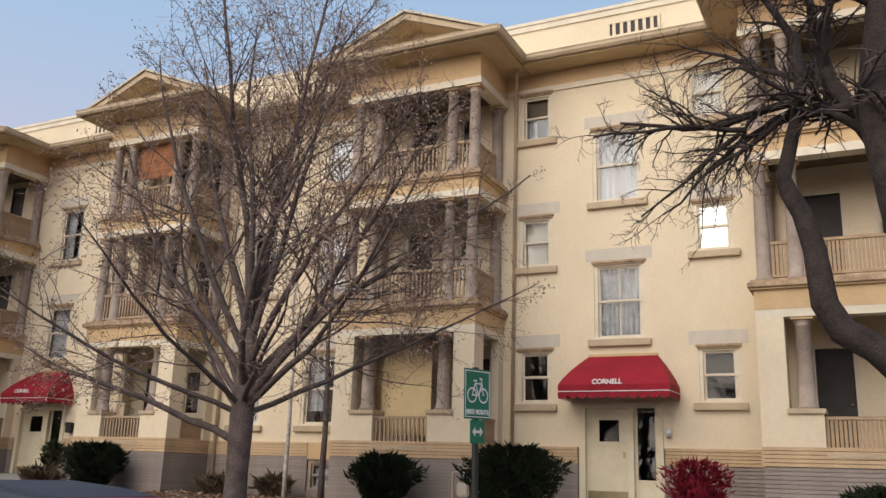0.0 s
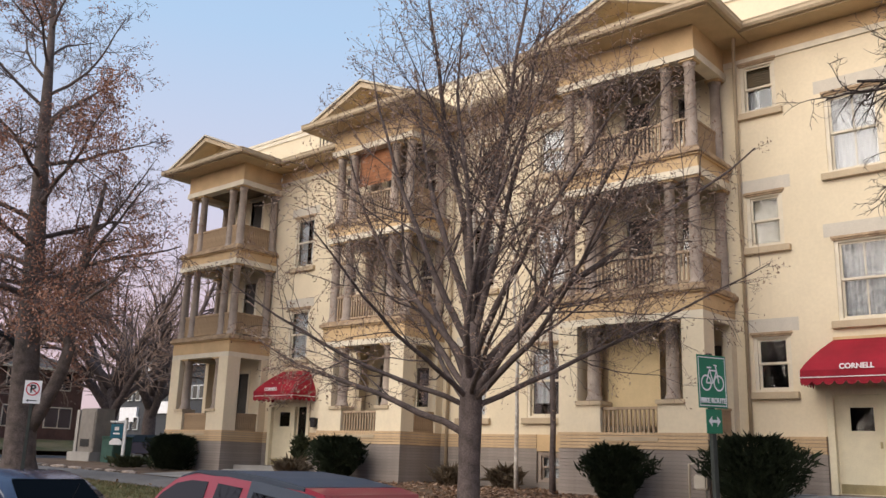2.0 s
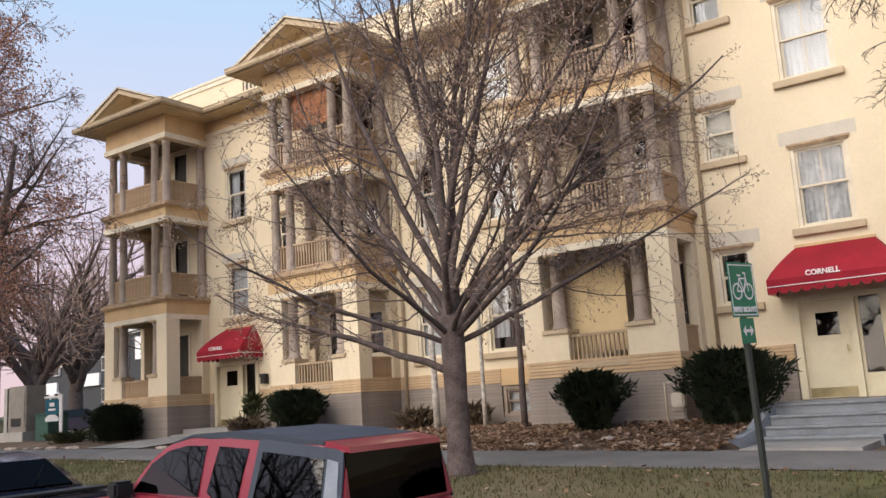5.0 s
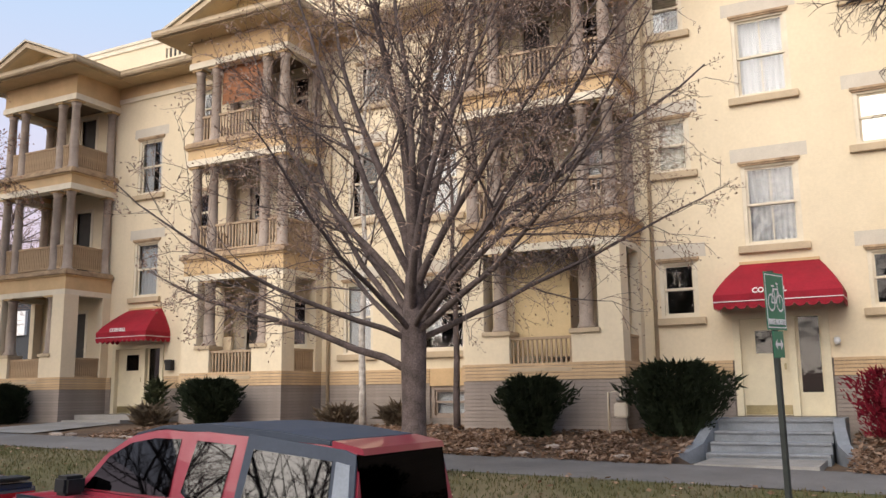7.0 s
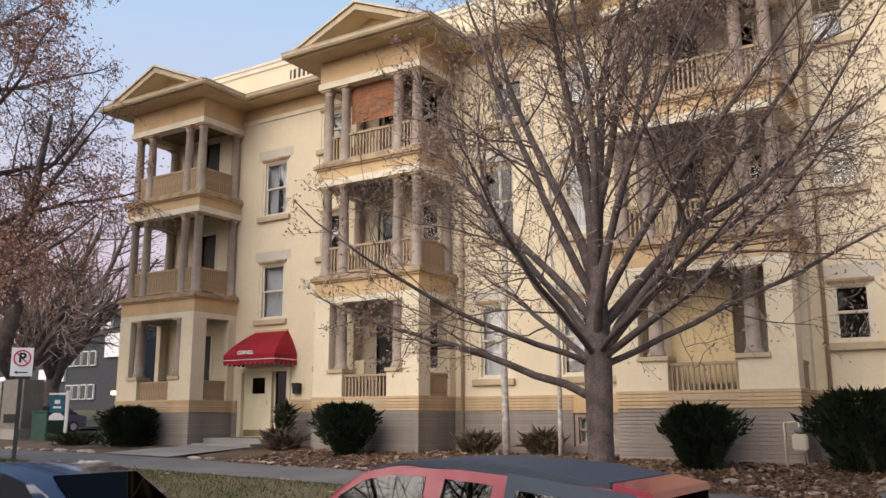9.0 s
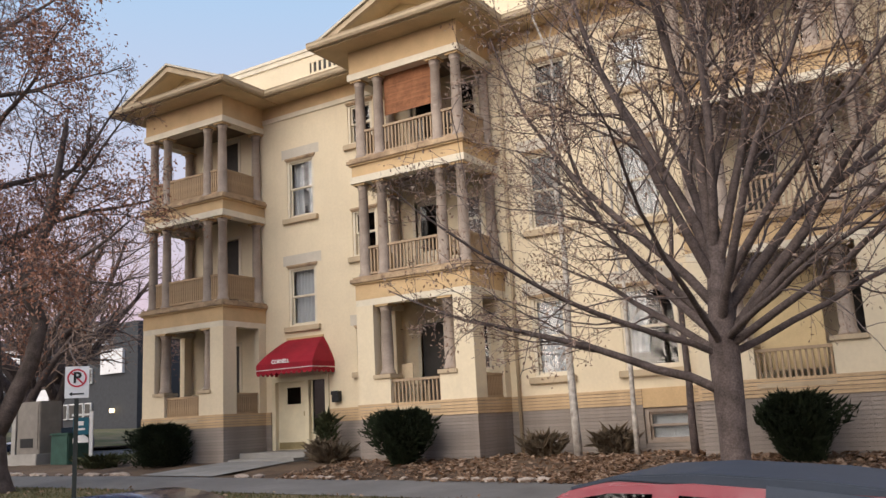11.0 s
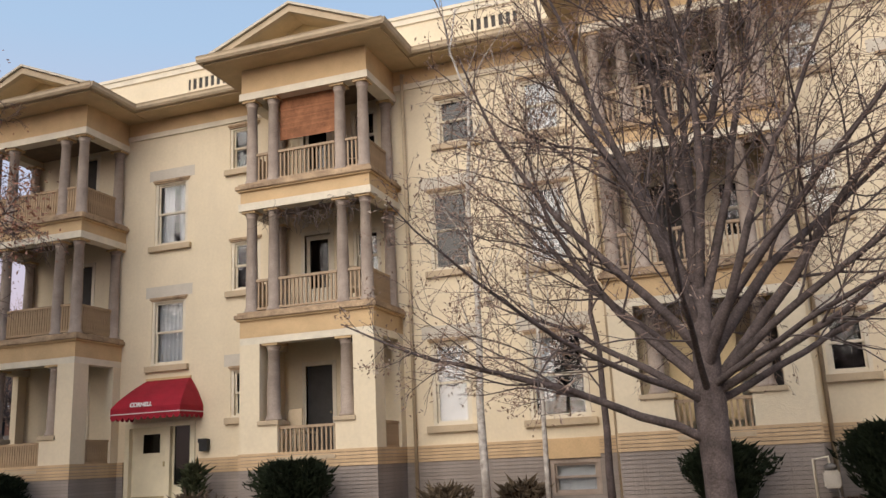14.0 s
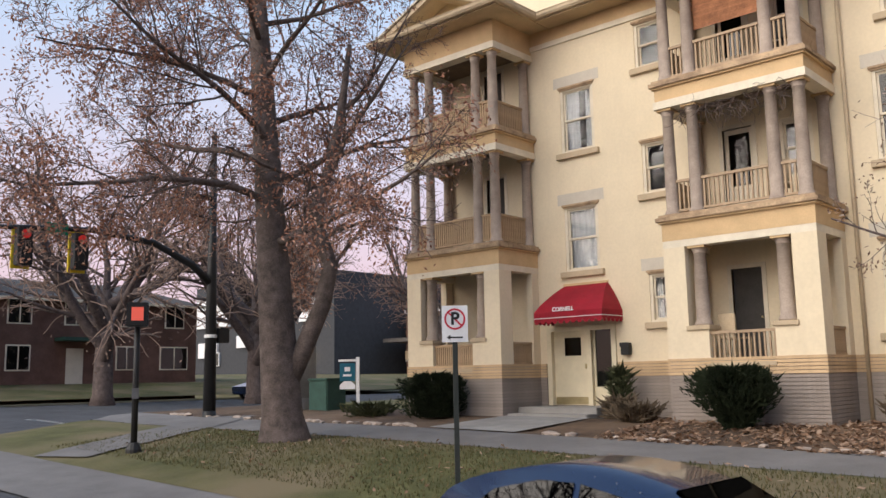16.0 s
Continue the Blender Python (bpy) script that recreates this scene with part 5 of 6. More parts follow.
part("landing", Mesh().box(-24.9, -22.5, 18.4, 19.66, 1.2, 1.925), CONCRETE, fs, bevel=0.015)
part("step", Mesh().box(-24.9, -22.5, 17.95, 18.42, 1.2, 1.78), CONCRETE, fs, bevel=0.015)
pm = Mesh()
for a, b in zip(spread(15.0, 17.98, 7), spread(15.0, 17.98, 7)[1:]):
    pm.face((-24.9, a, land_z(-24.9, a) + 0.035), (-22.4, a, land_z(-22.4, a) + 0.035), (-22.4, b, land_z(-22.4, b) + 0.035), (-24.9, b, land_z(-24.9, b) + 0.035))
solid("path_far", pm, CONCRETE, "concrete path to the far entrance", "path", kind="structure")
cpts = [(-33.4, 15.5), (-31.6, 12.9), (-29.9, 10.4), (-29.2, 8.4)]
cm = Mesh()
cs = []
for (ax, ay), (bx_, by_) in zip(cpts, cpts[1:]):
    cs += [(ax + (bx_ - ax) * k / 5, ay + (by_ - ay) * k / 5) for k in range(5)]
cs.append(cpts[-1])
rims = []
for k, (ax, ay) in enumerate(cs):
    px_, py_ = cs[max(0, k - 1)]
    qx, qy = cs[min(len(cs) - 1, k + 1)]
    d = Vector((qy - py_, px_ - qx)).normalized() * 0.75
    rims.append([(ax + o * d.x, ay + o * d.y, land_z(ax + o * d.x, ay + o * d.y) + 0.03) for o in (-1, 0, 1)])
for p, q in zip(rims, rims[1:]):
    for k in (0, 1):
        cm.face(p[k], p[k + 1], q[k + 1], q[k])
apm = Mesh()
axs = spread(-34.5, -21.5, 14)
for p, q in zip(axs, axs[1:]):
    for y0, y1, h0, h1 in ((6.3, 7.2, 0.03, 0.1), (7.2, 8.17, 0.1, 0.17)):
        apm.face((p, y0, road_z(p) + h0), (q, y0, road_z(q) + h0), (q, y1, road_z(q) + h1), (p, y1, road_z(p) + h1))
solid("corner_ramp", apm, WALKGREY, "concrete apron at the street corner", "path", kind="structure")
solid("corner_path", cm, WALKGREY, "concrete walk curving round the street corner", "path", kind="structure")
# pavement joints
jm = Mesh()
for i in range(50):
    jx = -37 + i * 1.52
    jm.box(jx, jx + 0.012, WALK_Y0, WALK_Y1, walk_z(jx) - 0.02, walk_z(jx) + 0.016)
    jm.v[-8:] = [(a, b, c + (0.06 if b > 14 else 0)) for a, b, c in jm.v[-8:]]
tagged(solid("pavement_joints", jm, MORTAR, "dark joints between the pavement slabs", "pavement joints"), kind="structure")

# ---- crosswalk lines ----
cwm = thing("crosswalk", "worn white crosswalk lines on the side street", "road marking", kind="structure")
for yy in (9.8, 13.4):
    part("line", Mesh().box(-50.5, -38.6, yy, yy + 0.35, 1.2, 1.2), ROADPAINT, cwm)
    ob = cwm.children[-1]
    ob.data.vertices.foreach_set("co", [c for v in ob.data.vertices for c in (v.co.x, v.co.y, road_z(v.co.x) + 0.02)])


# ---- signs ----
METAL = mat("dull_steel", (0.16, 0.16, 0.16), rough=0.5, metal=0.7, var=0.1)
POST = mat("dark_green_post", (0.035, 0.04, 0.035), rough=0.6, var=0.15)
BLACKMETAL = mat("black_painted_metal", (0.02, 0.02, 0.021), rough=0.5, var=0.1)
SIGNGREEN = mat("green_sign_sheet", (0.005, 0.16, 0.085), rough=0.4, var=0.05, bump=0)
SIGNWHITE = mat("white_sign_sheet", (0.72, 0.72, 0.72), rough=0.45, var=0.04, bump=0)
SIGNRED = mat("red_sign_ink", (0.5, 0.03, 0.05), rough=0.45, var=0.05, bump=0)
SIGNBLACK = mat("black_sign_ink", (0.02, 0.02, 0.02), rough=0.5, var=0.05, bump=0)
SIGNBLUE = mat("teal_sign_sheet", (0.01, 0.10, 0.15), rough=0.45, var=0.05, bump=0)


def ring_mesh(cx, cz, r, w, y, n=24):
    m = Mesh()
    for k in range(n):
        a, b = 2 * math.pi * k / n, 2 * math.pi * (k + 1) / n
        m.face((cx + r * math.cos(a), y, cz + r * math.sin(a)), (cx + r * math.cos(b), y, cz + r * math.sin(b)), (cx + (r - w) * math.cos(b), y, cz + (r - w) * math.sin(b)), (cx + (r - w) * math.cos(a), y, cz + (r - w) * math.sin(a)))
    return m


def bar2(m, x0, z0, x1, z1, w, y):
    d = Vector((x1 - x0, z1 - z0)).normalized() * w / 2
    m.face((x0 - d.y, y, z0 + d.x), (x0 + d.y, y, z0 - d.x), (x1 + d.y, y, z1 - d.x), (x1 - d.y, y, z1 + d.x))
    return m


def panel(w, h, z, y=-0.03, t=0.004):
    return Mesh().box(-w / 2, w / 2, y, y + t, z, z + h)


# bicycle route sign
gy0 = land_z(-3.85, 9.0)
bs = thing("route_sign", "green bicycle route sign on a dark post", "street sign", -3.88, 9.0, gy0 - 0.1)
bs.matrix_world = pose(-3.94, 9.0, gy0 - 0.24, 0, -1.6, 75)
base = gy0 - 0.1
part("post", Mesh().box(-0.03, 0.03, -0.022, 0.022, 0, 3.64 - base), POST, bs)
pl = part("sign_panel", panel(0.46, 0.55, 3.07 - base), SIGNGREEN, bs)
part("border", Mesh().box(-0.215, 0.215, -0.0335, -0.0315, 3.59 - base, 3.60 - base).box(-0.215, 0.215, -0.0335, -0.0315, 3.09 - base, 3.10 - base).box(-0.215, -0.205, -0.0335, -0.0315, 3.10 - base, 3.59 - base).box(0.205, 0.215, -0.0335, -0.0315, 3.10 - base, 3.59 - base), SIGNWHITE, pl)
zc = 3.33 - base
bk = Mesh()
for wx in (-0.1, 0.1):
    rm = ring_mesh(wx, zc, 0.085, 0.018, -0.0345)
    off = len(bk.v)
    bk.v += rm.v
    bk.f += [tuple(off + i for i in f) for f in rm.f]
for a in ((-0.1, zc, -0.04, zc + 0.14), (-0.04, zc + 0.13, 0.07, zc + 0.13), (0.1, zc, 0.06, zc + 0.18), (-0.04, zc + 0.14, 0.01, zc), (0.01, zc, 0.07, zc + 0.13), (-0.1, zc, 0.01, zc), (-0.08, zc + 0.16, -0.01, zc + 0.16), (0.03, zc + 0.19, 0.08, zc + 0.18)):
    bar2(bk, *a, 0.017, -0.0345)
part("bicycle_symbol", bk, SIGNWHITE, pl)
text_mesh("BIKE ROUTE", 0.072, "lettering", SIGNWHITE, pl, pose(0, -0.035, 3.145 - base, 90, 0, 0))
ap = part("arrow_panel", panel(0.25, 0.25, 2.81 - base), SIGNGREEN, bs)
az = 2.935 - base
am = bar2(Mesh(), -0.05, az, 0.05, az, 0.03, -0.0345)
for sg in (-1, 1):
    am.face((sg * 0.095, -0.0345, az), (sg * 0.04, -0.0345, az + 0.055), (sg * 0.04, -0.0345, az - 0.055))
part("arrow", am, SIGNWHITE, ap)

# no parking sign
nz0 = land_z(-18.1, 8.3) - 0.1
ns = thing("no_parking_sign", "white no parking sign with a red ring on a dark post", "street sign", -17.9, 8.5, nz0)
ns.matrix_world = pose(-18.1, 8.3, nz0, 0, 0, 50)
part("post", Mesh().box(-0.03, 0.03, -0.022, 0.022, 0, 3.6 - nz0), POST, ns)
npn = part("sign_panel", panel(0.33, 0.46, 3.15 - nz0), SIGNWHITE, ns)
zc = 3.44 - nz0
part("ring", ring_mesh(0, zc, 0.135, 0.024, -0.0335), SIGNRED, npn)
part("slash", bar2(Mesh(), -0.085, zc + 0.085, 0.085, zc - 0.085, 0.022, -0.0355), SIGNRED, npn)
text_mesh("P", 0.22, "lettering", SIGNBLACK, npn, pose(0, -0.032, zc, 90, 0, 0))
na = bar2(Mesh(), -0.06, 3.21 - nz0, 0.10, 3.21 - nz0, 0.02, -0.0335)
na.face((-0.11, -0.0335, 3.21 - nz0), (-0.06, -0.0335, 3.24 - nz0), (-0.06, -0.0335, 3.18 - nz0))
part("arrow", na, SIGNBLACK, npn)

# hanging yard sign
yz = bed_z(-29.5) - 0.02
ys = thing("yard_sign", "teal and white yard sign hanging from a white post", "yard sign", -29.5, 17.0, yz)
ys.matrix_world = pose(-29.5, 17.0, yz, 0, 0, 38)
part("post", Mesh().box(-0.045, 0.045, -0.045, 0.045, 0, 1.62), SIGNWHITE, ys)
part("arm", Mesh().box(-0.56, -0.045, -0.025, 0.025, 1.5, 1.56), SIGNWHITE, ys)
part("board", Mesh().box(-0.52, -0.08, -0.015, 0.015, 0.95, 1.45), SIGNBLUE, ys)
part("writing", Mesh().box(-0.38, -0.22, -0.02, -0.016, 1.22, 1.34).box(-0.42, -0.18, -0.02, -0.016, 1.08, 1.14), SIGNWHITE, ys, "unreadable pale writing")
part("rider", Mesh().prism([(-0.52, 0.72), (-0.08, 0.72), (-0.08, 0.84), (-0.2, 0.94), (-0.4, 0.94), (-0.52, 0.84)], "y", -0.012, 0.012), SIGNWHITE, ys, "white rounded rider board")

# utility cabinets
CABGREY = mat("grey_cabinet_paint", (0.21, 0.19, 0.17), rough=0.6, var=0.1)
CABGREEN = mat("green_cabinet_paint", (0.03, 0.075, 0.06), rough=0.6, var=0.12)
cz = 1.5
uc = thing("utility_cabinet", "tall grey utility cabinet on a concrete plinth", "utility cabinet", -34.2, 18.4, cz)
part("plinth", Mesh().box(-0.95, 0.85, -0.6, 0.6, -0.1, 0.65), CONCRETE, uc, bevel=0.02)
part("body", Mesh().box(-0.55, 0.7, -0.4, 0.4, 0.65, 2.35), CABGREY, uc, bevel=0.02)
part("side_slab", Mesh().box(-0.78, -0.56, -0.45, 0.45, 0.65, 2.3), CONCRETE, uc)
part("door", Mesh().box(-0.45, 0.62, -0.425, -0.402, 0.8, 2.25), CABGREY, uc)
part("vent_panel", Mesh().box(-0.3, 0.4, -0.435, -0.426, 0.85, 1.15), BLACKMETAL, uc)
gb = thing("utility_box", "dark green utility box beside the grey cabinet", "utility box", -32.6, 18.5, 1.55)
part("body", Mesh().box(-0.45, 0.45, -0.4, 0.4, 0, 1.15), CABGREEN, gb, bevel=0.03)
part("lid", Mesh().box(-0.48, 0.48, -0.43, 0.43, 1.15, 1.22), CABGREEN, gb, bevel=0.02)

# gas meter and pipe by the near bay
gm = thing("gas_meter", "grey gas meter with a pale pipe at the wall foot", "gas meter", -8.12, 17.5, bed_z(-8.1))
part("pipe", Mesh().tube([(-0.15, 0, 0), (-0.15, 0, 0.82), (0.1, 0, 0.86), (0.12, 0.0, 0.6)], [0.025] * 4, 8), TRIM, gm, smooth=True)
part("meter", Mesh().box(-0.02, 0.26, -0.1, 0.1, 0.32, 0.62), GREYPATCH, gm, bevel=0.03)
part("regulator", Mesh().lathe(0.12, 0, [(0.07, 0.62), (0.11, 0.66), (0.11, 0.7), (0.05, 0.74)], 12), CABGREY, gm, smooth=True)
part("riser", Mesh().tube([(0.2, 0, 0.35), (0.22, 0.0, 0.1), (0.3, 0.0, 0.0)], [0.02] * 3, 8), CABGREY, gm)

# ---- signals ----
RED_ON = glow("lit_red_lamp", (0.6, 0.02, 0.015), 0.15)
HAND_ON = glow("lit_orange_hand", (0.8, 0.12, 0.08), 0.3)
YELLOW = mat("yellow_signal_edge", (0.7, 0.5, 0.03), rough=0.5, var=0.05)
tz = road_z(-34.2) + 0.15
ts = thing("traffic_signal", "black signal mast with an arched arm over the street", "traffic signal", -34.2, 15.2, tz)
part("base", Mesh().lathe(0, 0, [(0.3, -0.05), (0.3, 0.1), (0.24, 0.25), (0.2, 0.5)], 16), BLACKMETAL, ts, smooth=True)
part("pole", Mesh().tube([(0, 0, 0.2), (0, 0, 4.7), (0, 0, 9.2)], [0.2, 0.15, 0.08], 14), BLACKMETAL, ts, smooth=True)
part("mast_arm", Mesh().tube([(0, 0, 4.35), (0, -0.7, 4.9), (0, -2.0, 5.45), (0, -3.8, 5.62), (0, -5.6, 5.5), (0, -7.2, 5.35)], [0.12, 0.115, 0.1, 0.085, 0.07, 0.05], 10), BLACKMETAL, ts, smooth=True)
lum = part("lamp_arm", Mesh().tube([(0, 0, 7.3), (0, 0.3, 7.42), (0, 1.0, 7.5)], [0.05, 0.045, 0.04], 8), BLACKMETAL, ts)
part("luminaire", Mesh().box(-0.12, 0.12, -1.4, -0.1, 7.0, 7.12), BLACKMETAL, lum, bevel=0.03)
part("street_name", Mesh().box(0.09, 0.11, -5.2, -4.6, 5.38, 5.68), SIGNGREEN, ts, "green street name plate, writing unreadable")
for yy in (-4.3, -5.8):
    hd = part("signal_head", Mesh().box(0.04, 0.34, yy - 0.19, yy + 0.19, 4.45, 5.45), BLACKMETAL, ts, bevel=0.02)
    part("edge", Mesh().box(-0.02, 0.03, yy - 0.24, yy + 0.24, 4.38, 5.52), YELLOW, hd)
    for j in range(3):
        part("lens", Mesh().prism([(yy + 0.12 * math.cos(a * math.pi / 6), 5.27 - j * 0.32 + 0.12 * math.sin(a * math.pi / 6)) for a in range(12)], "x", 0.342, 0.36), RED_ON if j == 0 else SIGNBLACK, hd)
part("side_signal", Mesh().box(-0.2, 0.2, 0.2, 0.55, 2.55, 3.0), BLACKMETAL, ts, bevel=0.02)
part("band", Mesh().lathe(0, 0, [(0.19, 2.7), (0.195, 2.75), (0.19, 2.8)], 14), SIGNWHITE, ts)

pz = land_z(-28.1, 9.45)
ps = thing("crossing_signal", "dark post with a lit orange hand crossing signal", "crossing signal", -28.1, 9.45, pz)
ps.matrix_world = pose(-28.1, 9.45, pz, 0, 0, 60)
part("post", Mesh().tube([(0, 0, -0.1), (0, 0, 3.1)], [0.07, 0.06], 12), BLACKMETAL, ps, smooth=True)
part("base", Mesh().lathe(0, 0, [(0.16, -0.05), (0.16, 0.06), (0.1, 0.2)], 12), BLACKMETAL, ps)
hd = part("signal_head", Mesh().box(-0.22, 0.22, -0.3, 0.0, 2.6, 3.1), BLACKMETAL, ps, bevel=0.02)
part("hand_lens", Mesh().box(-0.12, 0.12, -0.315, -0.302, 2.72, 3.0), HAND_ON, hd)
part("push_button", Mesh().box(-0.07, 0.07, -0.14, -0.05, 1.1, 1.32), METAL, ps)


# ---- parked cars ----
RUBBER = mat("tyre_rubber", (0.02, 0.02, 0.02), rough=0.9, var=0.1)
RIM = mat("alloy_rim", (0.35, 0.35, 0.36), rough=0.35, metal=0.8, var=0.05)
CLAD = mat("grey_plastic_cladding", (0.05, 0.062, 0.085), rough=0.6, var=0.06, scale=3, bump=0.05)
PALELAMP = mat("pale_grey_lamp_lens", (0.25, 0.28, 0.32), rough=0.3, var=0.08, bump=0)
TAILRED = mat("red_lamp_lens", (0.35, 0.01, 0.02), rough=0.2, var=0.05, bump=0)


def car_paint(name, color, rough=0.28):
    m = mat(name, color, rough=rough, var=0.03, scale=1, bump=0, spec=0.5)
    m.node_tree.nodes["Principled BSDF"].inputs["Coat Weight"].default_value = 0.45
    return m


CARRED = car_paint("red_car_paint", (0.27, 0.026, 0.048), 0.3)
CARDARK = car_paint("dark_blue_car_paint", (0.011, 0.020, 0.052), 0.22)
TILT = math.degrees(math.atan(0.0525))


def hull(side, width):
    """A closed body: outline in (x, z), with a half width for each height."""
    m = Mesh()
    n = len(side)
    m.v = [(x, -width(x, z), z) for x, z in side] + [(x, width(x, z), z) for x, z in side]
    m.f = [tuple(range(n)), tuple(reversed(range(n, 2 * n)))] + [(i, i + n, (i + 1) % n + n, (i + 1) % n) for i in range(n)]
    return m


def slab(pts, t=0.012):
    """A thin closed plate on a polygon, thickened along its normal."""
    m = Mesh()
    m.joined = True
    p = [Vector(q) for q in pts]
    nrm = (p[1] - p[0]).cross(p[2] - p[0]).normalized() * t
    m.face(*p)
    m.face(*[q + nrm for q in reversed(p)])
    for k in range(len(p)):
        j = (k + 1) % len(p)
        m.face(p[k], p[j], p[j] + nrm, p[k] + nrm)
    return m


def side_panel(pts, width, sg, out=0.008):
    m = Mesh()
    m.joined = True
    a = [(x, sg * (width(x, z) + out), z) for x, z in pts]
    b = [(x, sg * (width(x, z) + out - 0.02), z) for x, z in pts]
    m.face(*a)
    m.face(*reversed(b))
    for k in range(len(a)):
        j = (k + 1) % len(a)
        m.face(a[k], a[j], b[j], b[k])
    return m


def wheel(parent, x, y, r=0.34):
    t = part("tyre", Mesh().tube([(x, y - 0.1, r), (x, y - 0.08, r), (x, y + 0.08, r), (x, y + 0.1, r)], [r * 0.86, r, r, r * 0.86], 24), RUBBER, parent, smooth=False)
    part("rim", Mesh().tube([(x, y - 0.105, r), (x, y + 0.105, r)], [r * 0.62, r * 0.62], 20), RIM, t)


def suv(x_rear, y_mid, z):
    """Boxy two tone car; its nose points along -x."""
    t = thing("parked_car", "boxy red car with grey roof and cladding at the kerb", "car", x_rear, y_mid, z)
    t.matrix_world = pose(x_rear - 2.15, y_mid, z, 0, TILT, 0)
    w = lambda x, zz: 0.90 - 0.02 * abs(zz - 0.75) - (0.10 if x < -1.95 else 0)
    body = [(-2.13, 0.42), (-2.15, 0.85), (-2.08, 1.02), (-1.3, 1.13), (-1.08, 1.17), (2.06, 1.17), (2.13, 1.1), (2.15, 0.45), (2.0, 0.3), (-2.0, 0.3)]
    part("body", hull(body, w), CARRED, t, bevel=0.035)
    gw = lambda x, zz: 0.88 - 0.155 * max(0, (zz - 1.15)) / 0.6 - (0.03 if x < -0.9 else 0)
    house = [(-1.14, 1.15), (-0.80, 1.52), (-0.55, 1.69), (-0.2, 1.78), (0.4, 1.82), (1.2, 1.80), (1.9, 1.74), (2.03, 1.70), (2.12, 1.15)]
    part("cabin", hull(house, gw), CARRED, t, bevel=0.03)
    roof = [(-0.52, 1.72), (-0.18, 1.815), (0.4, 1.86), (1.2, 1.845), (1.74, 1.80), (1.74, 1.75), (-0.15, 1.78), (-0.52, 1.69)]
    part("roof_panel", hull(roof, lambda x, zz: 0.70), CLAD, t, "slate grey roof panel", bevel=0.012)
    part("roof_panel", hull([(1.75, 1.74), (1.75, 1.798), (2.05, 1.755), (2.07, 1.70)], lambda x, zz: 0.70), CARRED, t)
    for sg in (-1, 1):
        part("side_window", side_panel([(-0.98, 1.19), (-0.72, 1.50), (-0.48, 1.64), (-0.2, 1.70), (0.12, 1.71), (0.12, 1.21)], gw, sg), SIDEGLASS, t)
        part("side_window", side_panel([(0.26, 1.26), (0.31, 1.71), (0.76, 1.70), (0.72, 1.18), (0.4, 1.18)], gw, sg), SIDEGLASS, t)
        part("quarter_panel", side_panel([(0.86, 1.12), (0.88, 1.80), (1.9, 1.735), (2.02, 1.70), (2.10, 1.14)], gw, sg, 0.005), CLAD, t, "slate grey rear quarter panel")
        part("side_window", side_panel([(0.95, 1.20), (0.97, 1.68), (1.80, 1.64), (1.84, 1.2)], gw, sg, 0.013), SIDEGLASS, t)
        part("pillar_lamp", side_panel([(1.88, 1.16), (1.84, 1.64), (1.98, 1.62), (2.06, 1.16)], gw, sg, 0.013), PALELAMP, t, "pale upright tail lamp")
        part("fender", side_panel([(-2.0, 0.32), (-2.0, 0.95), (-1.85, 1.06), (-1.3, 1.06), (-1.12, 0.85), (-1.1, 0.32)], w, sg), CLAD, t, "grey plastic front fender")
        part("sill_cladding", side_panel([(-1.1, 0.32), (-1.1, 0.52), (2.0, 0.52), (2.0, 0.32)], w, sg), CLAD, t)
        part("rear_fender", side_panel([(0.62, 0.52), (0.75, 0.98), (2.05, 0.98), (2.08, 0.52)], w, sg), CLAD, t)
        part("door_handle", side_panel([(-0.34, 0.93), (-0.34, 1.03), (-0.04, 1.03), (-0.04, 0.93)], w, sg, 0.03), BLACKMETAL, t)
        part("mirror", Mesh().box(-1.08, -0.90, sg * 1.0 - 0.12, sg * 1.0 + 0.12, 1.14, 1.32), BLACKMETAL, t, "black door mirror", bevel=0.03)
        for x in (-1.38, 1.28):
            wheel(t, x, sg * 0.82)
    part("windscreen", slab([(-1.13, -0.72, 1.19), (-1.13, 0.72, 1.19), (-0.80, 0.66, 1.53), (-0.80, -0.66, 1.53)], -0.02), CARGLASS, t)
    part("rear_window", Mesh().box(0, 0.012, -0.74, 0.74, 1.19, 1.70), REARGLASS, t).matrix_basis = pose(2.30, 0, 0.02, 0, -9.5, 0)
    part("badge", Mesh().box(2.14, 2.165, -0.07, 0.07, 1.0, 1.1), RIM, t, "small chrome badge", bevel=0.01)
    part("antenna", Mesh().tube([(0.2, 0, 1.78), (0.5, 0, 1.85)], [0.006, 0.004], 5), BLACKMETAL, t)
    return t


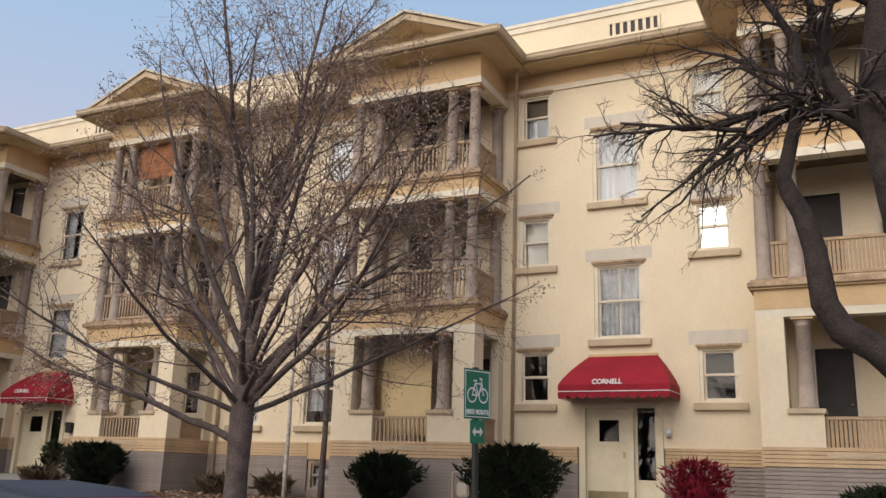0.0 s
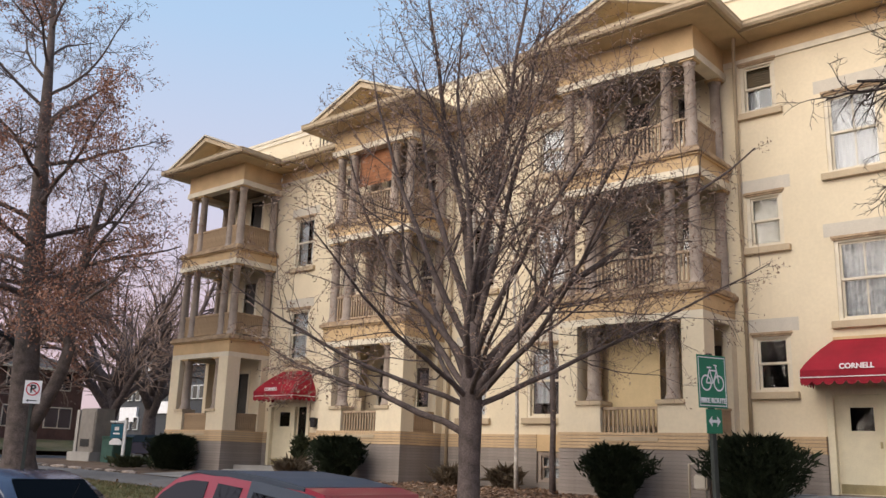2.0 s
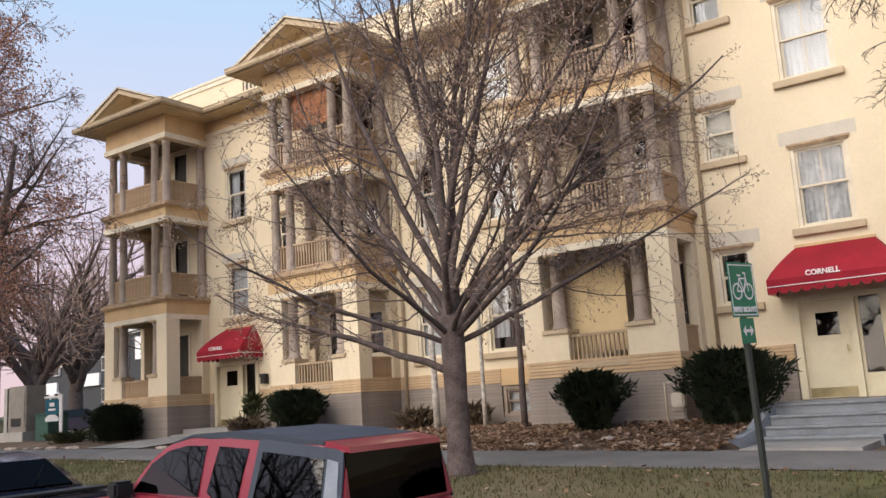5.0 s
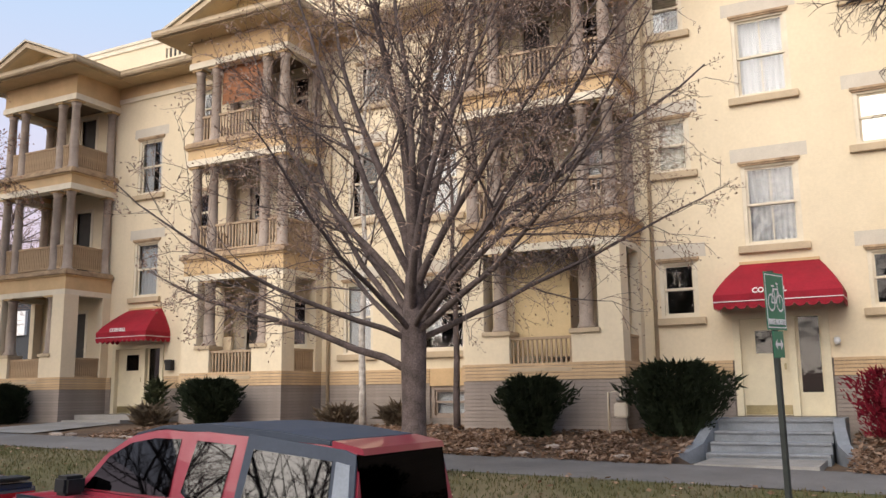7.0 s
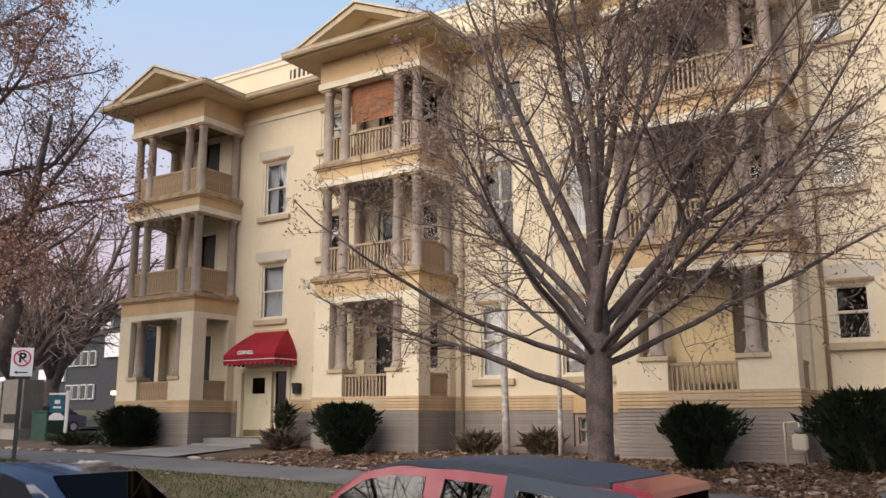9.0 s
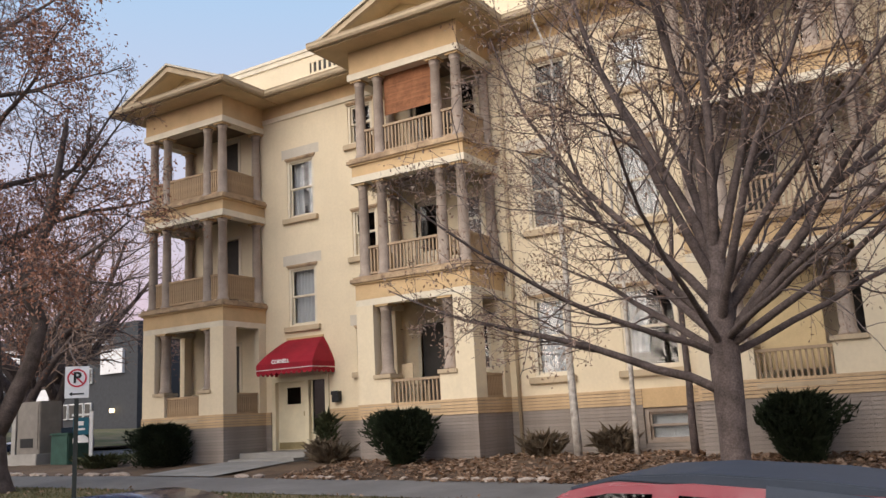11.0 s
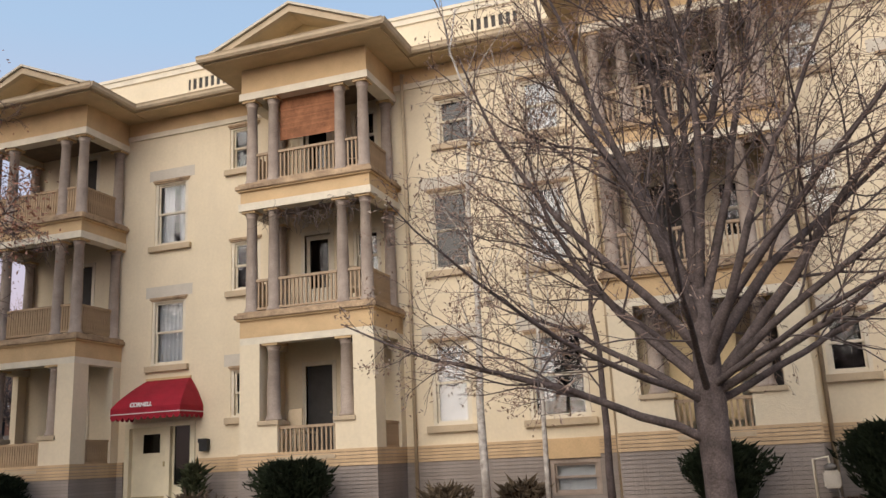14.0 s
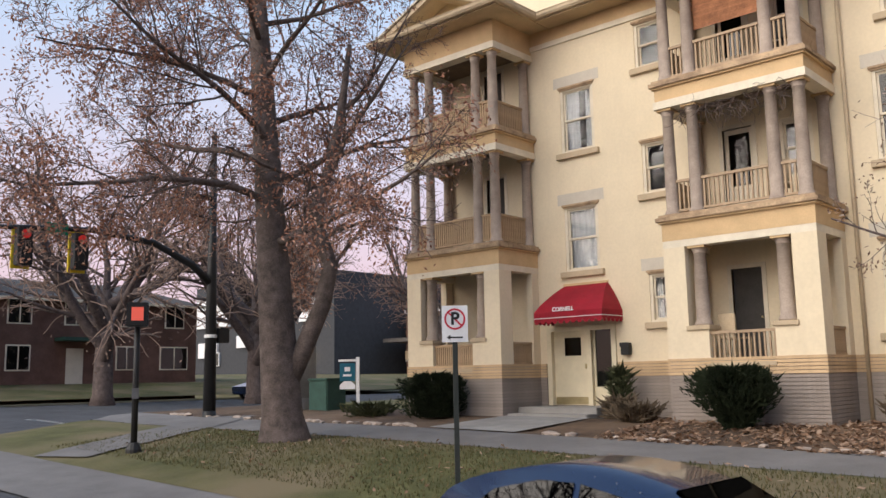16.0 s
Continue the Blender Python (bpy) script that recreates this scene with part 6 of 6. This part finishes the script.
def sedan(x_rear, y_mid, z):
    t = thing("parked_car", "dark blue saloon car parked at the kerb", "car", x_rear, y_mid, z)
    t.matrix_world = pose(x_rear - 2.5, y_mid, z, 0, TILT, 0)
    w = lambda x, zz: 0.93 - 0.06 * max(0, abs(zz - 0.65) - 0.15) - 0.05 * max(0, abs(x) - 1.9) ** 1.5
    body = [(-2.5, 0.45), (-2.52, 0.62), (-2.42, 0.75), (-1.2, 0.96), (1.55, 1.02), (2.35, 1.0), (2.48, 0.96), (2.52, 0.72), (2.5, 0.4), (2.3, 0.26), (-2.3, 0.26)]
    part("body", hull(body, w), CARDARK, t, bevel=0.05)
    n = 14
    arch = [(-1.25, 0.94)] + [(-1.25 + 3.0 * s, 0.96 + 0.50 * math.sin(math.pi * min(1, max(0, s)) ** 0.92) ** 0.62) for s in [i / n for i in range(1, n)]] + [(1.78, 1.0)]
    gw = lambda x, zz: 0.86 - 0.30 * max(0, zz - 0.95)
    part("cabin", hull(arch, gw), CARDARK, t, bevel=0.02, smooth=True)
    for sg in (-1, 1):
        part("side_window", side_panel([(-0.8, 1.02), (-0.5, 1.24), (-0.05, 1.36), (0.3, 1.37), (0.3, 1.02)], gw, sg), CARGLASS, t)
        part("side_window", side_panel([(0.36, 1.02), (0.36, 1.37), (0.85, 1.30), (1.2, 1.1), (1.15, 1.03)], gw, sg), CARGLASS, t)
        for x in (-1.5, 1.45):
            wheel(t, x, sg * 0.84, 0.33)
        part("mirror", Mesh().box(-0.75, -0.58, sg * 1.0 - 0.1, sg * 1.0 + 0.1, 1.0, 1.13), CARDARK, t, bevel=0.03)
    part("rear_window", slab([(1.74, -0.66, 1.045), (1.74, 0.66, 1.045), (1.12, 0.58, 1.37), (1.12, -0.58, 1.37)], 0.03), REARGLASS, t)
    part("spoiler", Mesh().box(2.25, 2.5, -0.78, 0.78, 1.02, 1.06), BLACKMETAL, t, bevel=0.012)
    part("tail_lamp", Mesh().box(2.44, 2.535, -0.85, 0.85, 0.78, 0.88), TAILRED, t, "long red tail lamp strip", bevel=0.01)
    part("plate", Mesh().box(2.52, 2.54, -0.16, 0.16, 0.55, 0.68), SIGNWHITE, t, "pale number plate")
    part("plate_bars", Mesh().box(2.541, 2.543, -0.11, 0.11, 0.59, 0.64), SIGNBLACK, t)
    part("bumper", Mesh().box(2.4, 2.54, -0.8, 0.8, 0.3, 0.5), BLACKMETAL, t, bevel=0.03)
    part("antenna", Mesh().tube([(1.55, 0.2, 1.08), (1.75, 0.2, 1.38)], [0.008, 0.004], 5), BLACKMETAL, t)
    return t


suv(-6.85, 6.92, road_z(-9.0))
sedan(-12.82, 6.92, road_z(-14.5))


# ---- houses across the side street ----
REDBRICK = mat("red_brown_brick", (0.15, 0.082, 0.064), rough=0.9, var=0.18, scale=0.9, fine=25, bump=0.4, bump_scale=18)
SHINGLE = mat("dark_roof_shingle", (0.10, 0.09, 0.085), rough=0.9, var=0.15, scale=2)
WHITEPANEL = mat("white_facade_panel", (0.72, 0.72, 0.74), rough=0.7, var=0.05)
DARKPANEL = mat("charcoal_facade_panel", (0.045, 0.048, 0.055), rough=0.7, var=0.1)
WARMLAMP = glow("warm_porch_lamp", (1.0, 0.75, 0.4), 4.0)


def simple_window(parent, x, y0, y1, z0, z1, out=0.04):
    f = part("window", Mesh().box(x, x + out, y0 - 0.08, y1 + 0.08, z0 - 0.08, z1 + 0.08), TRIM, parent)
    part("pane", Mesh().box(x + out, x + out + 0.02, y0, y1, z0, z1), DARKGLASS, f)
    # dark sheet behind the glass stands for the unlit room
    part("backing", Mesh().box(x + out - 0.002, x + out + 0.001, y0, y1, z0, z1), DARKSHEET, f)
    part("mullion", Mesh().box(x + out + 0.02, x + out + 0.04, (y0 + y1) / 2 - 0.03, (y0 + y1) / 2 + 0.03, z0, z1), TRIM, f)


def brick_house(x, y0, y1, z, h, depth, label):
    t = thing("brick_house", label, "house", x, (y0 + y1) / 2, z)
    t.matrix_world = Matrix.Identity(4)
    part("wall", Mesh().box(x - depth, x, y0, y1, z - 1, z + h), REDBRICK, t)
    part("roof", Mesh().prism([(x + 0.5, z + h - 0.05), (x + 0.5, z + h + 0.12), (x - depth / 2, z + h + 1.9), (x - depth - 0.5, z + h + 0.12), (x - depth - 0.5, z + h - 0.05)], "y", y0 - 0.5, y1 + 0.5) if False else
         Mesh().face((x + 0.5, y0 - 0.5, z + h), (x + 0.5, y1 + 0.5, z + h), (x - depth / 2, y1 - 2.5, z + h + 1.5), (x - depth / 2, y0 + 2.5, z + h + 1.5)).face((x + 0.5, y1 + 0.5, z + h), (x - depth - 0.5, y1 + 0.5, z + h), (x - depth / 2, y1 - 2.5, z + h + 1.5)).face((x - depth - 0.5, y1 + 0.5, z + h), (x - depth - 0.5, y0 - 0.5, z + h), (x - depth / 2, y0 + 2.5, z + h + 1.5), (x - depth / 2, y1 - 2.5, z + h + 1.5)).face((x - depth - 0.5, y0 - 0.5, z + h), (x + 0.5, y0 - 0.5, z + h), (x - depth / 2, y0 + 2.5, z + h + 1.5)).face((x + 0.5, y0 - 0.5, z + h), (x - depth - 0.5, y0 - 0.5, z + h), (x - depth - 0.5, y1 + 0.5, z + h), (x + 0.5, y1 + 0.5, z + h)), SHINGLE, t, "dark shingle hip roof")
    part("fascia", Mesh().box(x + 0.42, x + 0.52, y0 - 0.5, y1 + 0.5, z + h - 0.15, z + h + 0.01), TRIM, t)
    n = max(2, int((y1 - y0) / 3.2))
    for fl in range(2):
        for i in range(n):
            yc = y0 + (i + 0.5) * (y1 - y0) / n
            if fl == 0 and i == n // 2:
                d = part("door", Mesh().box(x, x + 0.06, yc - 0.5, yc + 0.5, z, z + 2.1), GREYPATCH, t)
                part("porch_roof", Mesh().box(x, x + 1.3, yc - 1.2, yc + 1.2, z + 2.5, z + 2.7), CABGREEN, t, "small green porch roof")
                continue
            ww = 0.9 if fl == 0 and i == n - 1 else 0.6
            simple_window(t, x, yc - ww, yc + ww, z + 0.9 + fl * 2.6, z + 2.2 + fl * 2.6)
    part("chimney", Mesh().box(x - 3.2, x - 2.3, y0 + 3, y0 + 3.8, z + h, z + h + 2.4), REDBRICK, t)
    return t


brick_house(-61.0, 15.5, 31.5, 2.7, 4.9, 9.0, "two storey red brown brick house with dark hip roof")
brick_house(-66.0, -14.0, 8.0, 2.8, 5.0, 9.0, "two storey brick house further along the street")
mb = thing("modern_building", "charcoal and white panelled modern block", "building", -74, 62, 3.0)
mb.matrix_world = Matrix.Identity(4)
part("wall", Mesh().box(-106.5, -80.5, 60, 80, 1.5, 14.2), DARKPANEL, mb)
for x0, x1, z0, z1 in ((-105.9, -99.1, 9.2, 12.8), (-92.0, -85.2, 12.0, 14.4), (-97.5, -92.8, 6.6, 8.0), (-86.0, -82.5, 9.0, 11.5), (-105.5, -101.5, 5.6, 7.4)):
    part("panel", Mesh().box(x0, x1, 59.7, 60.0, z0, z1), WHITEPANEL, mb)
for x0 in (-92.4, -91.1, -89.8, -88.5, -104.0, -102.1):
    for z0 in (4.6, 8.2):
        w_ = part("window", Mesh().box(x0, x0 + 1.0, 59.75, 59.95, z0, z0 + 1.6), SIGNWHITE, mb)
        # opaque dark pane carries the unlit room in its colour
        part("pane", Mesh().box(x0 + 0.1, x0 + 0.9, 59.7, 59.745, z0 + 0.1, z0 + 1.5), DARKSHEET, w_)
part("porch_lamp", Mesh().box(-84.0, -83.6, 59.4, 59.7, 5.0, 5.4), WARMLAMP, mb)
ob_ = thing("brick_block", "low brick block with a flat dark canopy", "building", -62, 62, 2.6)
ob_.matrix_world = Matrix.Identity(4)
part("wall", Mesh().box(-79.9, -50, 70, 84, 1.5, 10.2), REDBRICK, ob_)
part("canopy", Mesh().box(-79.5, -58, 66, 69.98, 6.6, 7.0), SHINGLE, ob_)
part("parapet", Mesh().box(-80.0, -49.9, 69.8, 70.0, 9.9, 10.4), WHITEPANEL, ob_)
for k in range(4):
    bal = part("balcony", Mesh().box(-78.5 + k * 5.6, -74.9 + k * 5.6, 68.4, 69.98, 4.55, 4.75), CONCRETE, ob_)
    part("guard", Mesh().box(-78.5 + k * 5.6, -74.9 + k * 5.6, 68.4, 68.46, 4.76, 5.7), TAN, bal)
for z0 in (2.6, 4.9, 7.5):
    for k in range(8):
        w_ = part("window", Mesh().box(-78.4 + k * 3.4, -76.8 + k * 3.4, 69.8, 69.98, z0, z0 + 1.7), TRIM, ob_)
        # dark pane, coloured for the darkness indoors
        part("pane", Mesh().box(-78.2 + k * 3.4, -77.0 + k * 3.4, 69.74, 69.79, z0 + 0.15, z0 + 1.55), DARKSHEET, w_)
part("porch_lamp", Mesh().box(-76.4, -76.0, 68.2, 68.38, 5.9, 6.2), WARMLAMP, ob_)


# small far parked cars on the side street
def far_car(x, y, material, label, turn=90):
    t = thing("parked_car", label, "car", x, y, road_z(x))
    t.matrix_world = pose(x, y, road_z(x), 0, 0, turn)
    w = lambda xx, zz: 0.9
    part("body", hull([(-2.2, 0.3), (-2.25, 0.7), (-1.2, 0.95), (1.6, 1.0), (2.2, 0.9), (2.2, 0.3)], w), material, t, bevel=0.05)
    part("cabin", hull([(-1.1, 0.95), (-0.5, 1.42), (1.0, 1.45), (1.7, 0.98)], lambda xx, zz: 0.86 - 0.3 * max(0, zz - 0.95)), CARGLASS, t, bevel=0.03)
    for xx in (-1.4, 1.35):
        for sg in (-1, 1):
            wheel(t, xx, sg * 0.82, 0.32)


far_car(-50.6, 30.0, CARDARK, "dark car parked on the side street")
far_car(-50.6, 48.0, RIM, "silver car parked far up the side street")


# ---- porch furnishings ----
a, b = BAYS[1][1], BAYS[1][2]
bsd = thing("bamboo_shade", "rust brown slatted bamboo shade rolled halfway down", "shade", (a + b) / 2, BAY_Y + 0.3, 10.5)
for i in range(26):
    part("slat", Mesh().box(-0.78, 0.72, -0.008, 0.008, 0.02 + i * 0.04, 0.055 + i * 0.04), BAMBOO, bsd)
part("head_rail", Mesh().box(-0.8, 0.74, -0.03, 0.03, 1.06, 1.1), BAMBOO, bsd)


def porch_chair(x, y, z, turn, material, label):
    t = thing("porch_chair", label, "chair", x, y, z)
    t.matrix_world = pose(x, y, z, 0, 0, turn)
    part("seat", Mesh().box(-0.24, 0.24, -0.24, 0.24, 0.42, 0.46), material, t, bevel=0.01)
    part("backrest", Mesh().box(-0.24, 0.24, 0.2, 0.24, 0.5, 0.98), material, t, bevel=0.01)
    for sx in (-0.22, 0.22):
        for sy in (-0.22, 0.22):
            part("leg", Mesh().box(sx - 0.02, sx + 0.02, sy - 0.02, sy + 0.02, 0, 0.42), material, t)


porch_chair(-17.75, 18.7, 9.40, 200, SIGNBLACK, "dark porch chair on the upper balcony")
porch_chair(-19.0, 18.6, 3.01, 160, TAN, "wooden porch chair on the ground porch")
porch_chair(-17.8, 18.7, 6.24, 200, TAN, "wooden porch chair on the middle balcony")
# cream shade drawn behind the columns of the near ground porch
gs = thing("roller_shade", "plain cream fabric shade drawn down inside the porch", "shade", -9.87, BAY_Y + 0.5, 3.2)
part("fabric", Mesh().box(-0.78, 0.55, -0.006, 0.006, 0.0, 2.1), PORCHWALL, gs)
part("head_rail", Mesh().box(-0.8, 0.57, -0.03, 0.03, 2.1, 2.16), TAN, gs)
part("bottom_bar", Mesh().box(-0.79, 0.56, -0.014, 0.014, -0.03, -0.002), TAN, gs)
# mailbox and lamp beside the far door
ml = thing("mail_box", "small dark wall box beside the far door", "mail box", -22.3, FACE_Y - 0.08, 3.2)
part("body", Mesh().box(-0.12, 0.12, -0.08, 0.078, 0, 0.3), BLACKMETAL, ml, bevel=0.01)
part("flap", Mesh().box(-0.13, 0.13, -0.1, -0.081, 0.2, 0.31), BLACKMETAL, ml)
lt = thing("wall_lamp", "small white wall lamp beside the near door", "wall lamp", -4.08, FACE_Y - 0.02, 3.35)
part("plate", Mesh().box(-0.05, 0.05, -0.02, 0.018, -0.08, 0.12), TRIM, lt)
part("shade", Mesh().lathe(0, -0.09, [(0.04, -0.06), (0.07, 0.0), (0.05, 0.08)], 12), SIGNWHITE, lt, smooth=True)


# ---- dry vines hanging from the porch beams ----
def vine(x0, x1, z0, z1, y, seed, n):
    r = random.Random(seed)
    m = Mesh()
    for i in range(n):
        p = Vector((r.uniform(x0, x1), y + r.uniform(-0.08, 0.25), z1 - r.random() ** 2 * (z1 - z0) * 0.5))
        d = Vector((r.gauss(0, 1), r.gauss(0, 0.5), r.uniform(-1.2, 0.3))).normalized()
        pts = [p.copy()]
        for k in range(5):
            d = (d + Vector((r.gauss(0, 0.45), r.gauss(0, 0.35), r.gauss(-0.12, 0.35)))).normalized()
            p = p + d * r.uniform(0.06, 0.14)
            pts.append(p.copy())
        m.tube(pts, [0.009, 0.008, 0.007, 0.006, 0.005, 0.004], 3, cap=False)
    t = thing("dry_vine", "tangle of dry brown vine hanging from the porch beam", "vine", (x0 + x1) / 2, y, z1)
    t.matrix_world = Matrix.Identity(4)
    tagged(part("tangle", m, TWIGDARK, t), kind="stuff")


vine(-11.3, -9.0, 7.9, 8.75, BAY_Y - 0.02, 81, 260)
vine(-11.0, -8.7, 4.75, 5.5, BAY_Y - 0.02, 82, 260)
vine(-11.3, -8.6, 10.9, 11.6, BAY_Y - 0.02, 83, 210)
vine(-19.8, -17.2, 8.1, 8.7, BAY_Y + 0.1, 84, 150)


# ---- bare trees on the far side of the street, which the panes mirror ----
PLAIN = dict(segs=(7, 5, 4), taper=(0.25, 0.3, 0.4), wander=(0.07, 0.1, 0.14), rise=(0.02, 0.0, 0.0), kids=(11, 7), full=(5, 2.4),
             start=(0.15, 0.1), angle=(42, 45), ratio=(0.48, 0.5), thin=(0.42, 0.5), min=0.012)
for k, (ox, oy) in enumerate(((-31.0, -15.0), (-22.0, -14.0), (-13.0, -15.5), (-4.5, -14.0), (5.0, -15.0))):
    oz = road_z(ox)
    ro = random.Random(70 + k)
    ol = [((ox, oy, oz + 3.0 + 0.35 * i), (0.7 * math.cos(2.4 * i), 0.7 * math.sin(2.4 * i), ro.uniform(0.7, 1.5)), ro.uniform(7, 11), 0.11) for i in range(9)]
    plant_tree("street_tree", "bare dark street tree across the road", 80 + k, (ox, oy, oz), ol, PLAIN,
               [(ox, oy, oz - 0.2), (ox, oy, oz + 0.3), (ox, oy, oz + 3.2), (ox, oy, oz + 8.0)], [0.5, 0.4, 0.33, 0.14], DARKBARK, TWIGDARK, None, 0, 0, 0, 0)
